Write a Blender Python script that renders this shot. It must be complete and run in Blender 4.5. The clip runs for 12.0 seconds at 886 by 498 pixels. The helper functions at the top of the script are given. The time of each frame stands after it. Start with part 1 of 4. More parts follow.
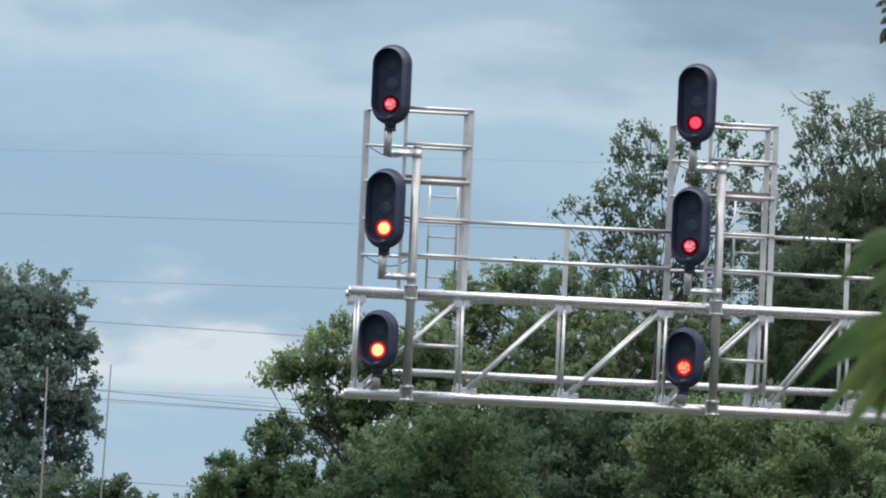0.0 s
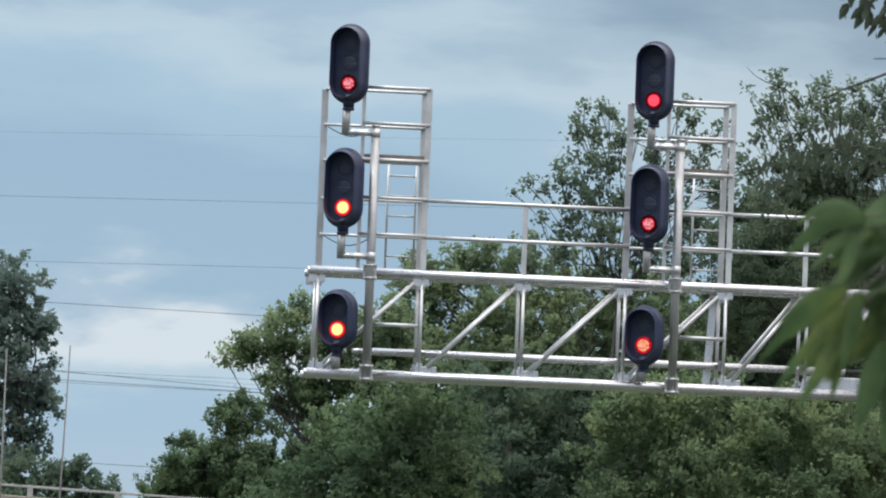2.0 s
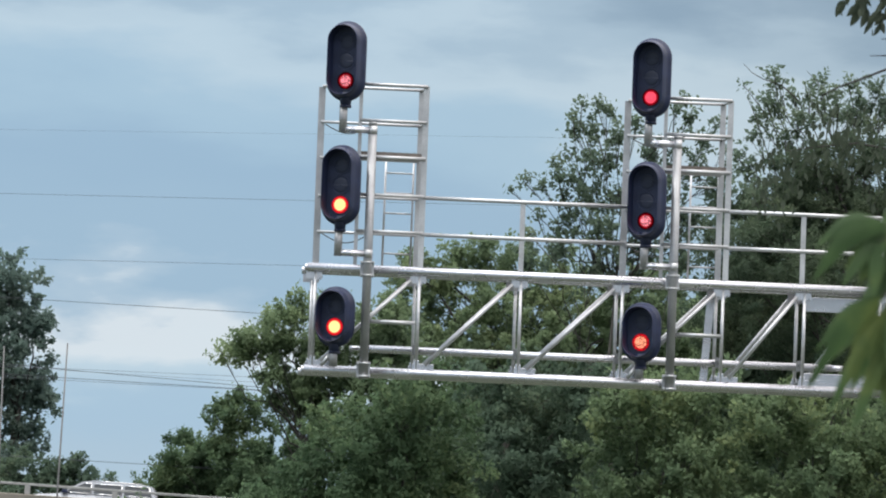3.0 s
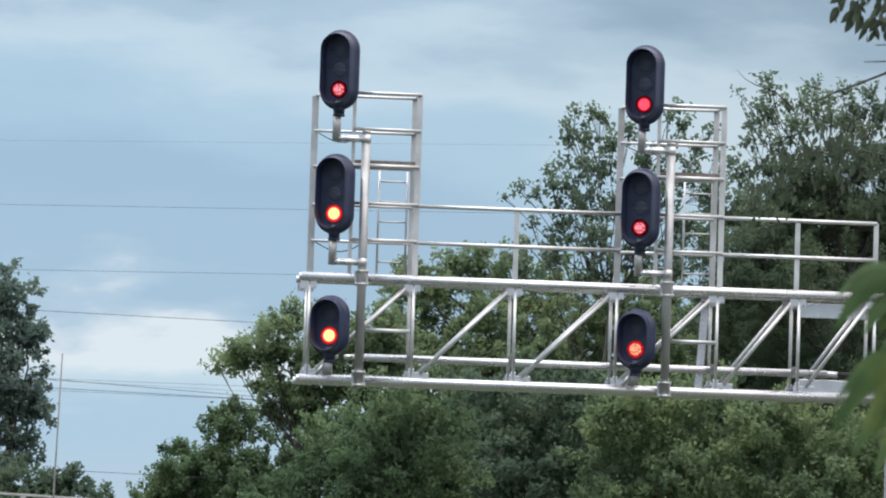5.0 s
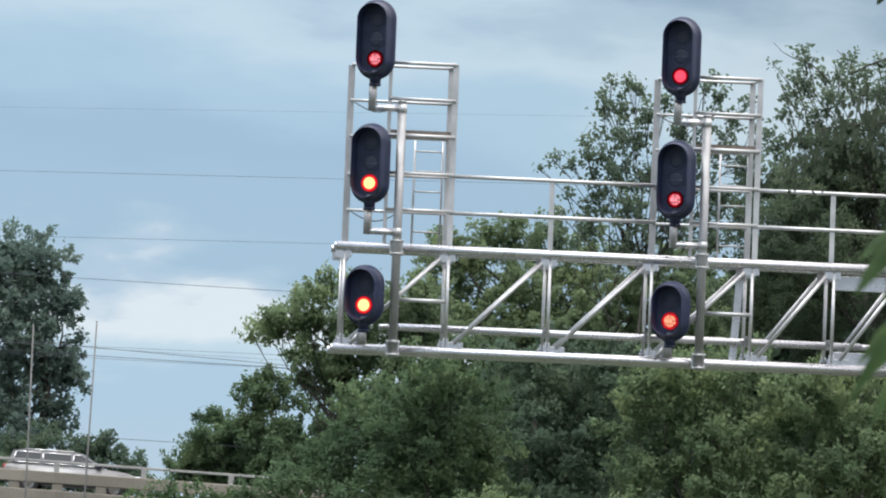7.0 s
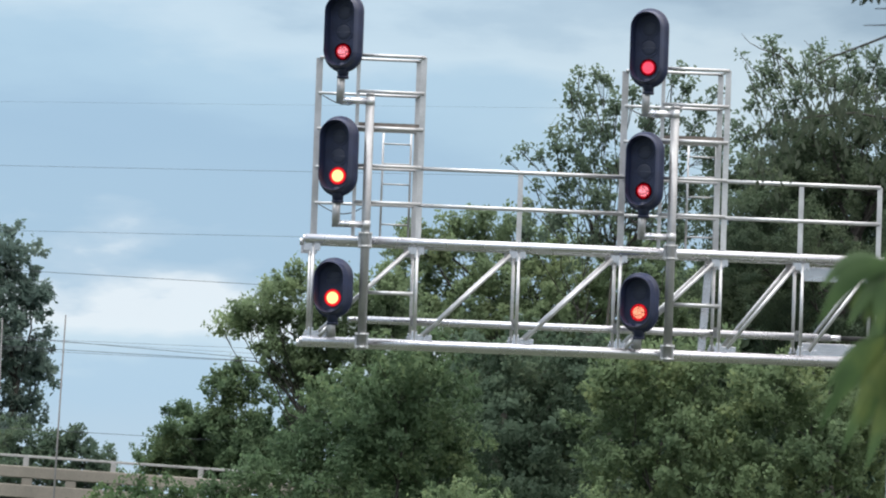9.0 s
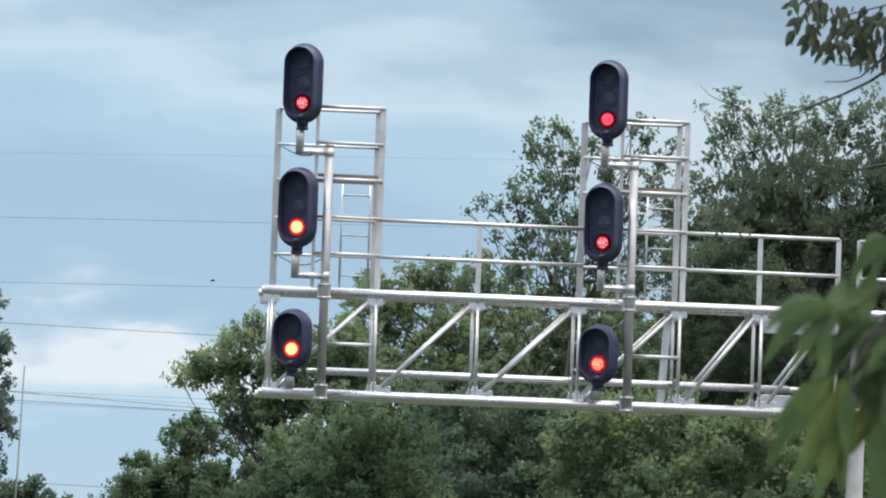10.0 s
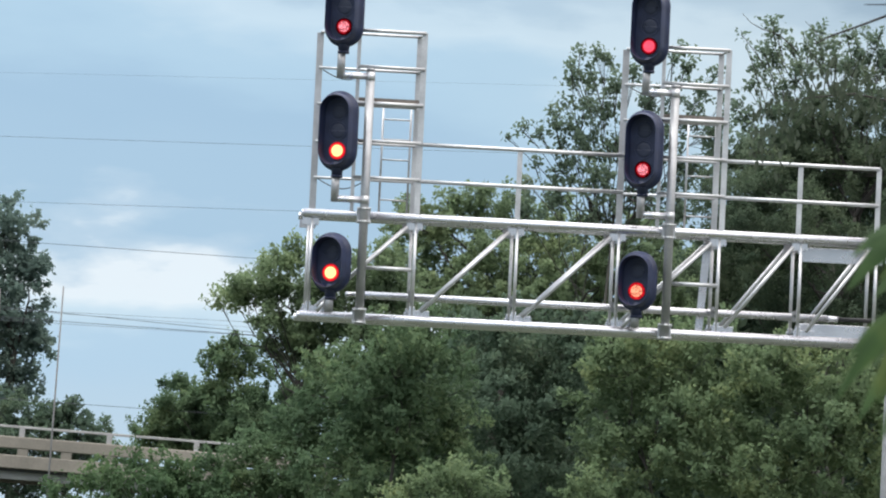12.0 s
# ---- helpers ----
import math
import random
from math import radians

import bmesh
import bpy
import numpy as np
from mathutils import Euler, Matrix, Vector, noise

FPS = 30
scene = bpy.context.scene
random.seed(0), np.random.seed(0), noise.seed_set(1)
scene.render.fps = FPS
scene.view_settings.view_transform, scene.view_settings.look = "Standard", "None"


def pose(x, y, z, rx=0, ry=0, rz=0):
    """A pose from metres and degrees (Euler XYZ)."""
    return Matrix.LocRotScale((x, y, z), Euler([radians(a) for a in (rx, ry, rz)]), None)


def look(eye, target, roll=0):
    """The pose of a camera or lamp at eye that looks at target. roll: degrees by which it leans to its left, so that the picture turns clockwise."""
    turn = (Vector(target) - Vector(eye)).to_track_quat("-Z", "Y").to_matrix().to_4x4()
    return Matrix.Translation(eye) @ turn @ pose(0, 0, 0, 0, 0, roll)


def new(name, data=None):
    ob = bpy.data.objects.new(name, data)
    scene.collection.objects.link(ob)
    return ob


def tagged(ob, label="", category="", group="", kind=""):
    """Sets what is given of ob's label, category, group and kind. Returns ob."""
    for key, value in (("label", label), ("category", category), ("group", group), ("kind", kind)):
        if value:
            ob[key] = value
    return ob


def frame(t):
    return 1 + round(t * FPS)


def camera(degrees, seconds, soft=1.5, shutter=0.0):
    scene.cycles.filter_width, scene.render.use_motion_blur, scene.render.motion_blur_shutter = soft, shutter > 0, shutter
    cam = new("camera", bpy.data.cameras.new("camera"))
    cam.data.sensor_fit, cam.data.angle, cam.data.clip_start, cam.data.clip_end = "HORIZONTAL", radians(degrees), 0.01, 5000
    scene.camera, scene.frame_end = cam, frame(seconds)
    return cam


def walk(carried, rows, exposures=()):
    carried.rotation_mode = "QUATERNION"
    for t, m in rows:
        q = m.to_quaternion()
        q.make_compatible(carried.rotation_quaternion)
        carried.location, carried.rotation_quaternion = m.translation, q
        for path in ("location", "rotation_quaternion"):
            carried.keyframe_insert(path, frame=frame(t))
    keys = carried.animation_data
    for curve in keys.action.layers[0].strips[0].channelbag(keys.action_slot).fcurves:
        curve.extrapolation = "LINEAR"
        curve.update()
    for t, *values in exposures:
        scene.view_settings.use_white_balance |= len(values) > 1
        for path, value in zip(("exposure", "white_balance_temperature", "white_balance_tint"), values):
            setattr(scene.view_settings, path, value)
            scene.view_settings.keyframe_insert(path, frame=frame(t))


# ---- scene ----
# ---- camera ----
EYE = (0.0, 0.0, 1.6)
cam = camera(9.34, 12.0, soft=2.0)
cam.data.dof.use_dof = True
cam.data.dof.focus_distance = 82.0
cam.data.dof.aperture_fstop = 20.0


def aim(yaw, pitch, roll):
    """A hand-held look from the one standpoint, in degrees."""
    a, b = radians(yaw), radians(pitch)
    way = Vector((-math.sin(a) * math.cos(b), math.cos(a) * math.cos(b), math.sin(b)))
    return look(EYE, Vector(EYE) + way * 50, roll)


# seconds, yaw, pitch, roll
PATH = [
    (0.0, 0.955, 4.273, 2.58),
    (0.2, 0.945, 4.271, 2.45),
    (0.3, 0.927, 4.290, 2.39),
    (0.5, 0.931, 4.378, 2.26),
    (0.7, 0.910, 4.358, 2.20),
    (0.8, 0.960, 4.314, 2.17),
    (1.0, 1.020, 4.265, 2.10),
    (1.2, 0.970, 4.168, 2.19),
    (1.3, 0.947, 4.145, 2.23),
    (1.5, 0.847, 4.134, 2.32),
    (1.7, 0.745, 4.110, 2.29),
    (1.8, 0.685, 4.093, 2.28),
    (2.0, 0.511, 4.069, 2.25),
    (2.2, 0.477, 4.131, 2.27),
    (2.3, 0.360, 4.136, 2.27),
    (2.5, 0.333, 4.120, 2.28),
    (2.7, 0.352, 4.106, 2.24),
    (2.8, 0.328, 4.119, 2.23),
    (3.0, 0.480, 4.041, 2.19),
    (3.2, 0.554, 3.952, 2.14),
    (4.8, 0.498, 4.084, 1.71),
    (5.0, 0.422, 4.129, 1.84),
    (5.2, 0.360, 4.202, 1.85),
    (5.3, 0.360, 4.221, 1.85),
    (5.5, 0.281, 4.247, 1.86),
    (5.7, 0.274, 4.237, 1.87),
    (5.8, 0.285, 4.206, 1.87),
    (6.0, 0.393, 4.057, 1.87),
    (6.2, 0.530, 3.987, 1.93),
    (6.3, 0.637, 3.946, 1.97),
    (6.5, 0.688, 3.840, 2.03),
    (6.7, 0.744, 3.818, 2.13),
    (6.8, 0.743, 3.825, 2.19),
    (7.0, 0.781, 3.801, 2.29),
    (7.2, 0.801, 3.947, 2.35),
    (8.8, 0.470, 3.702, 2.07),
    (8.9, 0.465, 3.703, 2.04),
    (9.0, 0.446, 3.733, 2.02),
    (9.2, 0.366, 3.863, 2.05),
    (9.3, 0.314, 3.944, 2.08),
    (9.5, 0.236, 3.973, 2.10),
    (9.7, 0.113, 4.096, 2.09),
    (9.8, 0.062, 4.194, 2.08),
    (10.0, 0.033, 4.290, 2.07),
    (10.2, -0.021, 4.414, 2.08),
    (10.3, 0.034, 4.424, 2.08),
    (10.5, -0.000, 4.400, 2.09),
    (10.7, -0.018, 4.347, 2.17),
    (10.8, -0.007, 4.316, 2.22),
    (11.0, 0.059, 4.235, 2.31),
    (11.2, 0.153, 4.102, 2.44),
    (11.3, 0.171, 4.048, 2.49),
    (11.5, 0.224, 3.910, 2.62),
    (11.7, 0.322, 3.760, 2.65),
    (11.8, 0.380, 3.667, 2.68),
    (12.0, 0.419, 3.482, 2.72),
]
EXPOSURES = [(0.0, 0.0), (2.5, 0.0), (4.8, 0.13), (5.5, 0.11), (7.0, 0.13), (9.0, 0.21), (10.0, 0.21), (10.5, 0.12), (11.5, 0.11), (12.0, 0.26)]
walk(cam, [(t, aim(a, b, c)) for t, a, b, c in PATH], EXPOSURES)


# ---- world and light ----
def make_world():
    w = bpy.data.worlds.new("overcast_sky")
    w.use_nodes = True
    nt = w.node_tree
    nt.nodes.clear()
    N, L = nt.nodes.new, nt.links.new
    out, bg = N("ShaderNodeOutputWorld"), N("ShaderNodeBackground")
    sky = N("ShaderNodeTexSky")
    sky.sky_type, sky.sun_disc = "NISHITA", False
    sky.sun_elevation, sky.sun_rotation = radians(57), radians(-110)
    skyval = N("ShaderNodeVectorMath")
    skyval.operation = "SCALE"
    skyval.inputs["Scale"].default_value = 0.11
    L(sky.outputs[0], skyval.inputs[0])
    co = N("ShaderNodeTexCoord")
    # long flat cloud layers: height above the horizon, bent by noise at two sizes
    mp = N("ShaderNodeMapping")
    mp.inputs["Scale"].default_value = (1.0, 1.0, 3.2)
    L(co.outputs["Generated"], mp.inputs[0])
    n1, n2 = N("ShaderNodeTexNoise"), N("ShaderNodeTexNoise")
    for n, s, d, r in ((n1, 9.0, 3, 0.5), (n2, 34.0, 5, 0.55)):
        n.inputs["Scale"].default_value, n.inputs["Detail"].default_value, n.inputs["Roughness"].default_value = s, d, r
        L(mp.outputs[0], n.inputs["Vector"])
    sep = N("ShaderNodeSeparateXYZ")
    L(co.outputs["Generated"], sep.inputs[0])

    def math_node(op, a, b):
        m = N("ShaderNodeMath")
        m.operation = op
        for i, v in enumerate((a, b)):
            if isinstance(v, (int, float)):
                m.inputs[i].default_value = v
            else:
                L(v, m.inputs[i])
        return m.outputs[0]

    bend = math_node("MULTIPLY", math_node("SUBTRACT", n1.outputs[0], 0.5), 0.05)
    bend2 = math_node("MULTIPLY", math_node("SUBTRACT", n2.outputs[0], 0.5), 0.022)
    tilt = math_node("MULTIPLY", sep.outputs[0], 0.12)
    h = math_node("ADD", math_node("ADD", math_node("ADD", sep.outputs[2], tilt), bend), bend2)
    ramp = N("ShaderNodeValToRGB")
    ramp.color_ramp.interpolation = "EASE"
    stops = (
        (0.000, (0.44, 0.58, 0.71)), (0.034, (0.385, 0.555, 0.72)), (0.042, (0.51, 0.66, 0.78)),
        (0.049, (0.74, 0.81, 0.87)), (0.057, (0.34, 0.50, 0.66)), (0.076, (0.325, 0.485, 0.65)),
        (0.092, (0.39, 0.56, 0.71)), (0.103, (0.52, 0.66, 0.77)), (0.111, (0.39, 0.53, 0.66)),
        (0.121, (0.26, 0.38, 0.51)), (0.200, (0.52, 0.62, 0.70)), (0.450, (1.25, 1.31, 1.38)),
        (1.000, (3.9, 3.95, 4.0)))
    el = ramp.color_ramp.elements
    while len(el) < len(stops):
        el.new(0.5)
    for e, (p, c) in zip(el, stops):
        e.position, e.color = p, (*c, 1)
    L(h, ramp.inputs[0])
    mix = N("ShaderNodeMix")
    mix.data_type = "RGBA"
    mix.inputs[0].default_value = 0.9
    L(skyval.outputs[0], mix.inputs[6])
    side = N("ShaderNodeMapRange")
    side.interpolation_type = "SMOOTHSTEP"
    side.inputs[1].default_value, side.inputs[2].default_value = -0.04, 0.09
    L(sep.outputs[0], side.inputs[0])
    grey = N("ShaderNodeMix")
    grey.data_type, grey.blend_type = "RGBA", "MULTIPLY"
    grey.inputs[7].default_value = (1.07, 1.0, 0.945, 1)
    L(side.outputs[0], grey.inputs[0])
    L(ramp.outputs[0], grey.inputs[6])
    L(grey.outputs[2], mix.inputs[7])
    L(mix.outputs[2], bg.inputs[0])
    bg.inputs[1].default_value = 1.0
    L(bg.outputs[0], out.inputs[0])
    scene.world = w


make_world()
sun_data = bpy.data.lights.new("sun", "SUN")
sun_data.energy, sun_data.angle, sun_data.color = 1.5, radians(32), (1.0, 0.96, 0.9)
sun = new("sun", sun_data)
sun.matrix_world = look((-34.5, 27.5, 61.6), (0, 40, 5))


# ---- materials ----
def material(name, base, rough=0.6, metal=0.0, var=0.15, scale=4.0, bump=0.1, fine=60.0, spec=0.5, second=None):
    """A painted or raw surface: colour varied at two sizes, with fine relief."""
    m = bpy.data.materials.new(name)
    m.use_nodes = True
    nt = m.node_tree
    N, L = nt.nodes.new, nt.links.new
    b = nt.nodes["Principled BSDF"]
    co = N("ShaderNodeTexCoord")
    n1, n2 = N("ShaderNodeTexNoise"), N("ShaderNodeTexNoise")
    n1.inputs["Scale"].default_value, n1.inputs["Detail"].default_value = scale, 4
    n2.inputs["Scale"].default_value, n2.inputs["Detail"].default_value = fine, 3
    L(co.outputs["Object"], n1.inputs["Vector"])
    L(co.outputs["Object"], n2.inputs["Vector"])
    ramp = N("ShaderNodeValToRGB")
    dark = tuple(c * (1 - var) for c in base)
    lite = second or tuple(min(1, c * (1 + var)) for c in base)
    ramp.color_ramp.elements[0].position, ramp.color_ramp.elements[0].color = 0.3, (*dark, 1)
    ramp.color_ramp.elements[1].position, ramp.color_ramp.elements[1].color = 0.7, (*lite, 1)
    L(n1.outputs[0], ramp.inputs[0])
    mix = N("ShaderNodeMix")
    mix.data_type, mix.blend_type = "RGBA", "MULTIPLY"
    mix.inputs[0].default_value = 0.35
    L(ramp.outputs[0], mix.inputs[6])
    L(n2.outputs[0], mix.inputs[7])
    L(mix.outputs[2], b.inputs["Base Color"])
    b.inputs["Metallic"].default_value = metal
    b.inputs["Specular IOR Level"].default_value = spec
    rr = N("ShaderNodeMapRange")
    rr.inputs[3].default_value, rr.inputs[4].default_value = rough * 0.8, min(1, rough * 1.2)
    L(n1.outputs[0], rr.inputs[0])
    L(rr.outputs[0], b.inputs["Roughness"])
    bp = N("ShaderNodeBump")
    bp.inputs["Strength"].default_value, bp.inputs["Distance"].default_value = bump, 0.01
    L(n2.outputs[0], bp.inputs["Height"])
    L(bp.outputs[0], b.inputs["Normal"])
    return m


def leaf_material(name, dark, lite, tip, patch=0.6, through_light=0.54, rough=0.7):
    """Foliage: every leaf its own shade, and larger growth patches that also paint shaded hollows and highlights."""
    m = bpy.data.materials.new(name)
    m.use_nodes = True
    nt = m.node_tree
    nt.nodes.clear()
    N, L = nt.nodes.new, nt.links.new
    out = N("ShaderNodeOutputMaterial")
    geo, co = N("ShaderNodeNewGeometry"), N("ShaderNodeTexCoord")
    n = N("ShaderNodeTexNoise")
    n.inputs["Scale"].default_value, n.inputs["Detail"].default_value = patch, 3
    L(co.outputs["Object"], n.inputs["Vector"])
    add = N("ShaderNodeMath")
    add.operation = "MULTIPLY_ADD"
    add.inputs[1].default_value = 0.26
    L(geo.outputs["Random Per Island"], add.inputs[0])
    # strong patch contrast paints dark hollows and lit tufts into the colour
    sub = N("ShaderNodeMath")
    sub.operation = "MULTIPLY_ADD"
    sub.inputs[1].default_value, sub.inputs[2].default_value = 1.9, -0.61
    L(n.outputs[0], sub.inputs[0])
    L(sub.outputs[0], add.inputs[2])
    ramp = N("ShaderNodeValToRGB")
    ramp.color_ramp.elements[0].position, ramp.color_ramp.elements[0].color = 0.05, (*dark, 1)
    ramp.color_ramp.elements[1].position, ramp.color_ramp.elements[1].color = 0.95, (*tip, 1)
    e = ramp.color_ramp.elements.new(0.6)
    e.color = (*lite, 1)
    L(add.outputs[0], ramp.inputs[0])
    b, tr, mx = N("ShaderNodeBsdfPrincipled"), N("ShaderNodeBsdfTranslucent"), N("ShaderNodeMixShader")
    b.inputs["Roughness"].default_value = rough
    b.inputs["Specular IOR Level"].default_value = 0.18
    L(ramp.outputs[0], b.inputs["Base Color"])
    L(ramp.outputs[0], tr.inputs["Color"])
    mx.inputs[0].default_value = through_light
    L(b.outputs[0], mx.inputs[1])
    L(tr.outputs[0], mx.inputs[2])
    L(mx.outputs[0], out.inputs[0])
    return m


def lamp_material(name, core, strength, rim, halo_strength, cell, core_r=0.078, glow_r=0.106):
    """A lit red lens: a hot core of many small diodes in a dimmer red rim that paints its glare halo."""
    m = bpy.data.materials.new(name)
    m.use_nodes = True
    nt = m.node_tree
    nt.nodes.clear()
    N, L = nt.nodes.new, nt.links.new
    out, em = N("ShaderNodeOutputMaterial"), N("ShaderNodeEmission")
    co, ln = N("ShaderNodeTexCoord"), N("ShaderNodeVectorMath")
    flat = N("ShaderNodeMapping")
    flat.inputs["Scale"].default_value = (1, 0, 1)
    L(co.outputs["Object"], flat.inputs[0])
    ln.operation = "LENGTH"
    L(flat.outputs[0], ln.inputs[0])
    mr = N("ShaderNodeMapRange")
    mr.interpolation_type = "SMOOTHSTEP"
    mr.inputs[1].default_value, mr.inputs[2].default_value = core_r, core_r + 0.02
    L(ln.outputs["Value"], mr.inputs[0])
    vo = N("ShaderNodeTexVoronoi")
    vo.inputs["Scale"].default_value = 58.0
    L(flat.outputs[0], vo.inputs["Vector"])
    cr = N("ShaderNodeMapRange")
    cr.inputs[1].default_value, cr.inputs[2].default_value = 0.25, 0.7
    cr.inputs[3].default_value, cr.inputs[4].default_value = 1.0, cell
    L(vo.outputs["Distance"], cr.inputs[0])
    c1 = N("ShaderNodeMix")
    c1.data_type = "RGBA"
    c1.inputs[6].default_value = (*[c * strength for c in core], 1)
    c1.inputs[7].default_value = (*[c * halo_strength for c in rim], 1)
    L(mr.outputs[0], c1.inputs[0])
    sc = N("ShaderNodeVectorMath")
    sc.operation = "SCALE"
    dim = N("ShaderNodeMapRange")
    dim.interpolation_type = "SMOOTHSTEP"
    dim.inputs[1].default_value, dim.inputs[2].default_value = glow_r, glow_r + 0.04
    dim.inputs[3].default_value, dim.inputs[4].default_value = 1.0, 0.03
    L(ln.outputs["Value"], dim.inputs[0])
    fade = N("ShaderNodeVectorMath")
    fade.operation = "SCALE"
    L(c1.outputs[2], fade.inputs[0])
    L(dim.outputs[0], fade.inputs["Scale"])
    L(fade.outputs[0], sc.inputs[0])
    L(cr.outputs[0], sc.inputs["Scale"])
    L(sc.outputs[0], em.inputs[0])
    L(em.outputs[0], out.inputs[0])
    return m


def glass_material(name, tint):
    m = bpy.data.materials.new(name)
    m.use_nodes = True
    b = m.node_tree.nodes["Principled BSDF"]
    b.inputs["Base Color"].default_value = (*tint, 1)
    b.inputs["Roughness"].default_value = 0.05
    b.inputs["Specular IOR Level"].default_value = 0.8
    return m


GALV = material("galvanised_steel", (0.66, 0.67, 0.70), 0.36, 0.6, 0.16, 3.0, 0.12, 45)
MAST = material("dull_galvanised_steel", (0.41, 0.42, 0.44), 0.34, 0.45, 0.16, 3.0, 0.12, 45)
GALV_DULL = material("weathered_zinc", (0.25, 0.26, 0.27), 0.6, 0.15, 0.18, 5.0, 0.15, 60)
ALU = material("bright_aluminium", (0.80, 0.80, 0.86), 0.27, 0.90, 0.10, 2.5, 0.1, 40)
GRATE = material("grating_steel", (0.24, 0.21, 0.19), 0.7, 0.4, 0.25, 6.0, 0.2, 50)
BLACK = material("black_paint", (0.022, 0.032, 0.080), 0.46, 0.0, 0.25, 6.0, 0.1, 80, 0.42)
DARK_LENS = material("unlit_lens", (0.028, 0.037, 0.072), 0.5, 0.0, 0.1, 6.0, 0.02, 80, 0.4)
RUBBER = material("black_cable", (0.02, 0.02, 0.022), 0.6, 0.0, 0.2, 5, 0.1, 80)
# pale core colours paint the red lamps as burnt out by exposure
LAMP_HOT = lamp_material("red_lamp_hot", (1.0, 0.64, 0.25), 1.8, (1.0, 0.012, 0.03), 0.95, 0.85)
LAMP_MID = lamp_material("red_lamp_mid", (1.0, 0.28, 0.34), 1.8, (1.0, 0.012, 0.035), 0.75, 0.14, 0.068, 0.080)
LAMP_WARM = lamp_material("red_lamp_warm", (1.0, 0.34, 0.20), 1.9, (1.0, 0.012, 0.03), 1.0, 0.22)
LAMP_SOFT = lamp_material("red_lamp_soft", (1.0, 0.085, 0.14), 1.5, (1.0, 0.012, 0.04), 0.6, 0.7, 0.074, 0.084)
CONCRETE = material("aged_concrete", (0.268, 0.248, 0.215), 0.85, 0, 0.26, 0.7, 0.3, 18)
CONCRETE_PALE = material("pale_concrete", (0.375, 0.378, 0.38), 0.85, 0, 0.2, 1.2, 0.3, 20)
ASPHALT = material("asphalt", (0.05, 0.05, 0.052), 0.9, 0, 0.2, 1.0, 0.3, 40)
BARK = material("bark", (0.075, 0.072, 0.062), 0.9, 0, 0.35, 6.0, 0.6, 25)
BARK_DARK = material("dark_bark", (0.042, 0.039, 0.036), 0.9, 0, 0.3, 20.0, 0.4, 80)
GRASS = material("grass_ground", (0.045, 0.056, 0.032), 0.95, 0, 0.4, 0.25, 0.5, 6.0)
POLE_WOOD = material("grey_pole", (0.17, 0.175, 0.18), 0.7, 0.1, 0.2, 2, 0.2, 40)
WIRE = material("wire", (0.07, 0.08, 0.10), 0.6, 0.2, 0.1, 2, 0.05, 30)
CAR_SILVER = material("silver_car_paint", (0.22, 0.225, 0.235), 0.3, 0.5, 0.05, 2, 0.02, 200)
CAR_GREY = material("beige_car_paint", (0.27, 0.26, 0.24), 0.28, 0.4, 0.05, 2, 0.02, 200)
CAR_WHITE = material("pale_car_paint", (0.46, 0.48, 0.52), 0.25, 0.3, 0.05, 2, 0.02, 200)
CAR_RED = material("red_car_paint", (0.35, 0.05, 0.05), 0.28, 0.1, 0.05, 2, 0.02, 200)
CHROME = material("chrome", (0.85, 0.86, 0.88), 0.12, 1.0, 0.03, 2, 0.02, 60)
CAR_GLASS = glass_material("car_glass", (0.03, 0.035, 0.04))
TYRE = material("tyre_rubber", (0.025, 0.025, 0.026), 0.85, 0, 0.2, 8, 0.2, 60)
TAIL = glass_material("tail_lamp_red", (0.35, 0.02, 0.02))
LEAF_MID = leaf_material("leaves_mid_green", (0.066, 0.116, 0.068), (0.104, 0.164, 0.086), (0.178, 0.236, 0.114))
LEAF_DARK = leaf_material("leaves_dark_green", (0.068, 0.110, 0.082), (0.102, 0.154, 0.104), (0.170, 0.216, 0.132))
LEAF_GREY = leaf_material("leaves_grey_green", (0.088, 0.132, 0.098), (0.134, 0.188, 0.132), (0.206, 0.262, 0.180))
LEAF_YELLOW = leaf_material("leaves_yellow_green", (0.094, 0.148, 0.084), (0.148, 0.210, 0.110), (0.262, 0.308, 0.142))
# distance haze is put into this paler, bluer leaf colour
LEAF_FAR = leaf_material("leaves_far_hazed", (0.092, 0.146, 0.132), (0.146, 0.210, 0.180), (0.240, 0.305, 0.255))
LEAF_OLIVE = leaf_material("leaves_olive_green", (0.106, 0.158, 0.094), (0.168, 0.234, 0.128), (0.262, 0.326, 0.174))
LEAF_LUSH = leaf_material("leaves_lush_green", (0.050, 0.094, 0.052), (0.080, 0.138, 0.066), (0.136, 0.196, 0.086))
# green darkened so that the trees on the right look shaded
LEAF_DEEP_SHADE = leaf_material("leaves_deep_shade", (0.048, 0.078, 0.052), (0.076, 0.108, 0.066), (0.112, 0.142, 0.082))
LEAF_NEAR = leaf_material("leaves_fresh_green", (0.036, 0.068, 0.030), (0.070, 0.122, 0.048), (0.150, 0.196, 0.064), 11.0, 0.45, 0.6)
# dark base colour carries the shade on the overhanging leaves
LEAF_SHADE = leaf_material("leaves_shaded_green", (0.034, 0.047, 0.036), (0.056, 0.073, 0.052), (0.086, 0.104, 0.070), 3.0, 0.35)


# ---- building tools ----
def part(name, bm, mat, parent=None, label=""):
    """One mesh object under a thing or a part."""
    me = bpy.data.meshes.new(name)
    bm.to_mesh(me)
    bm.free()
    me.materials.append(mat)
    ob = new(name, me)
    if parent:
        ob.parent = parent
    return tagged(ob, label)


def share(name, source, m, parent):
    """Another piece on the mesh of an alike one."""
    ob = new(name, source.data)
    ob.parent = parent
    ob.matrix_basis = m
    return ob


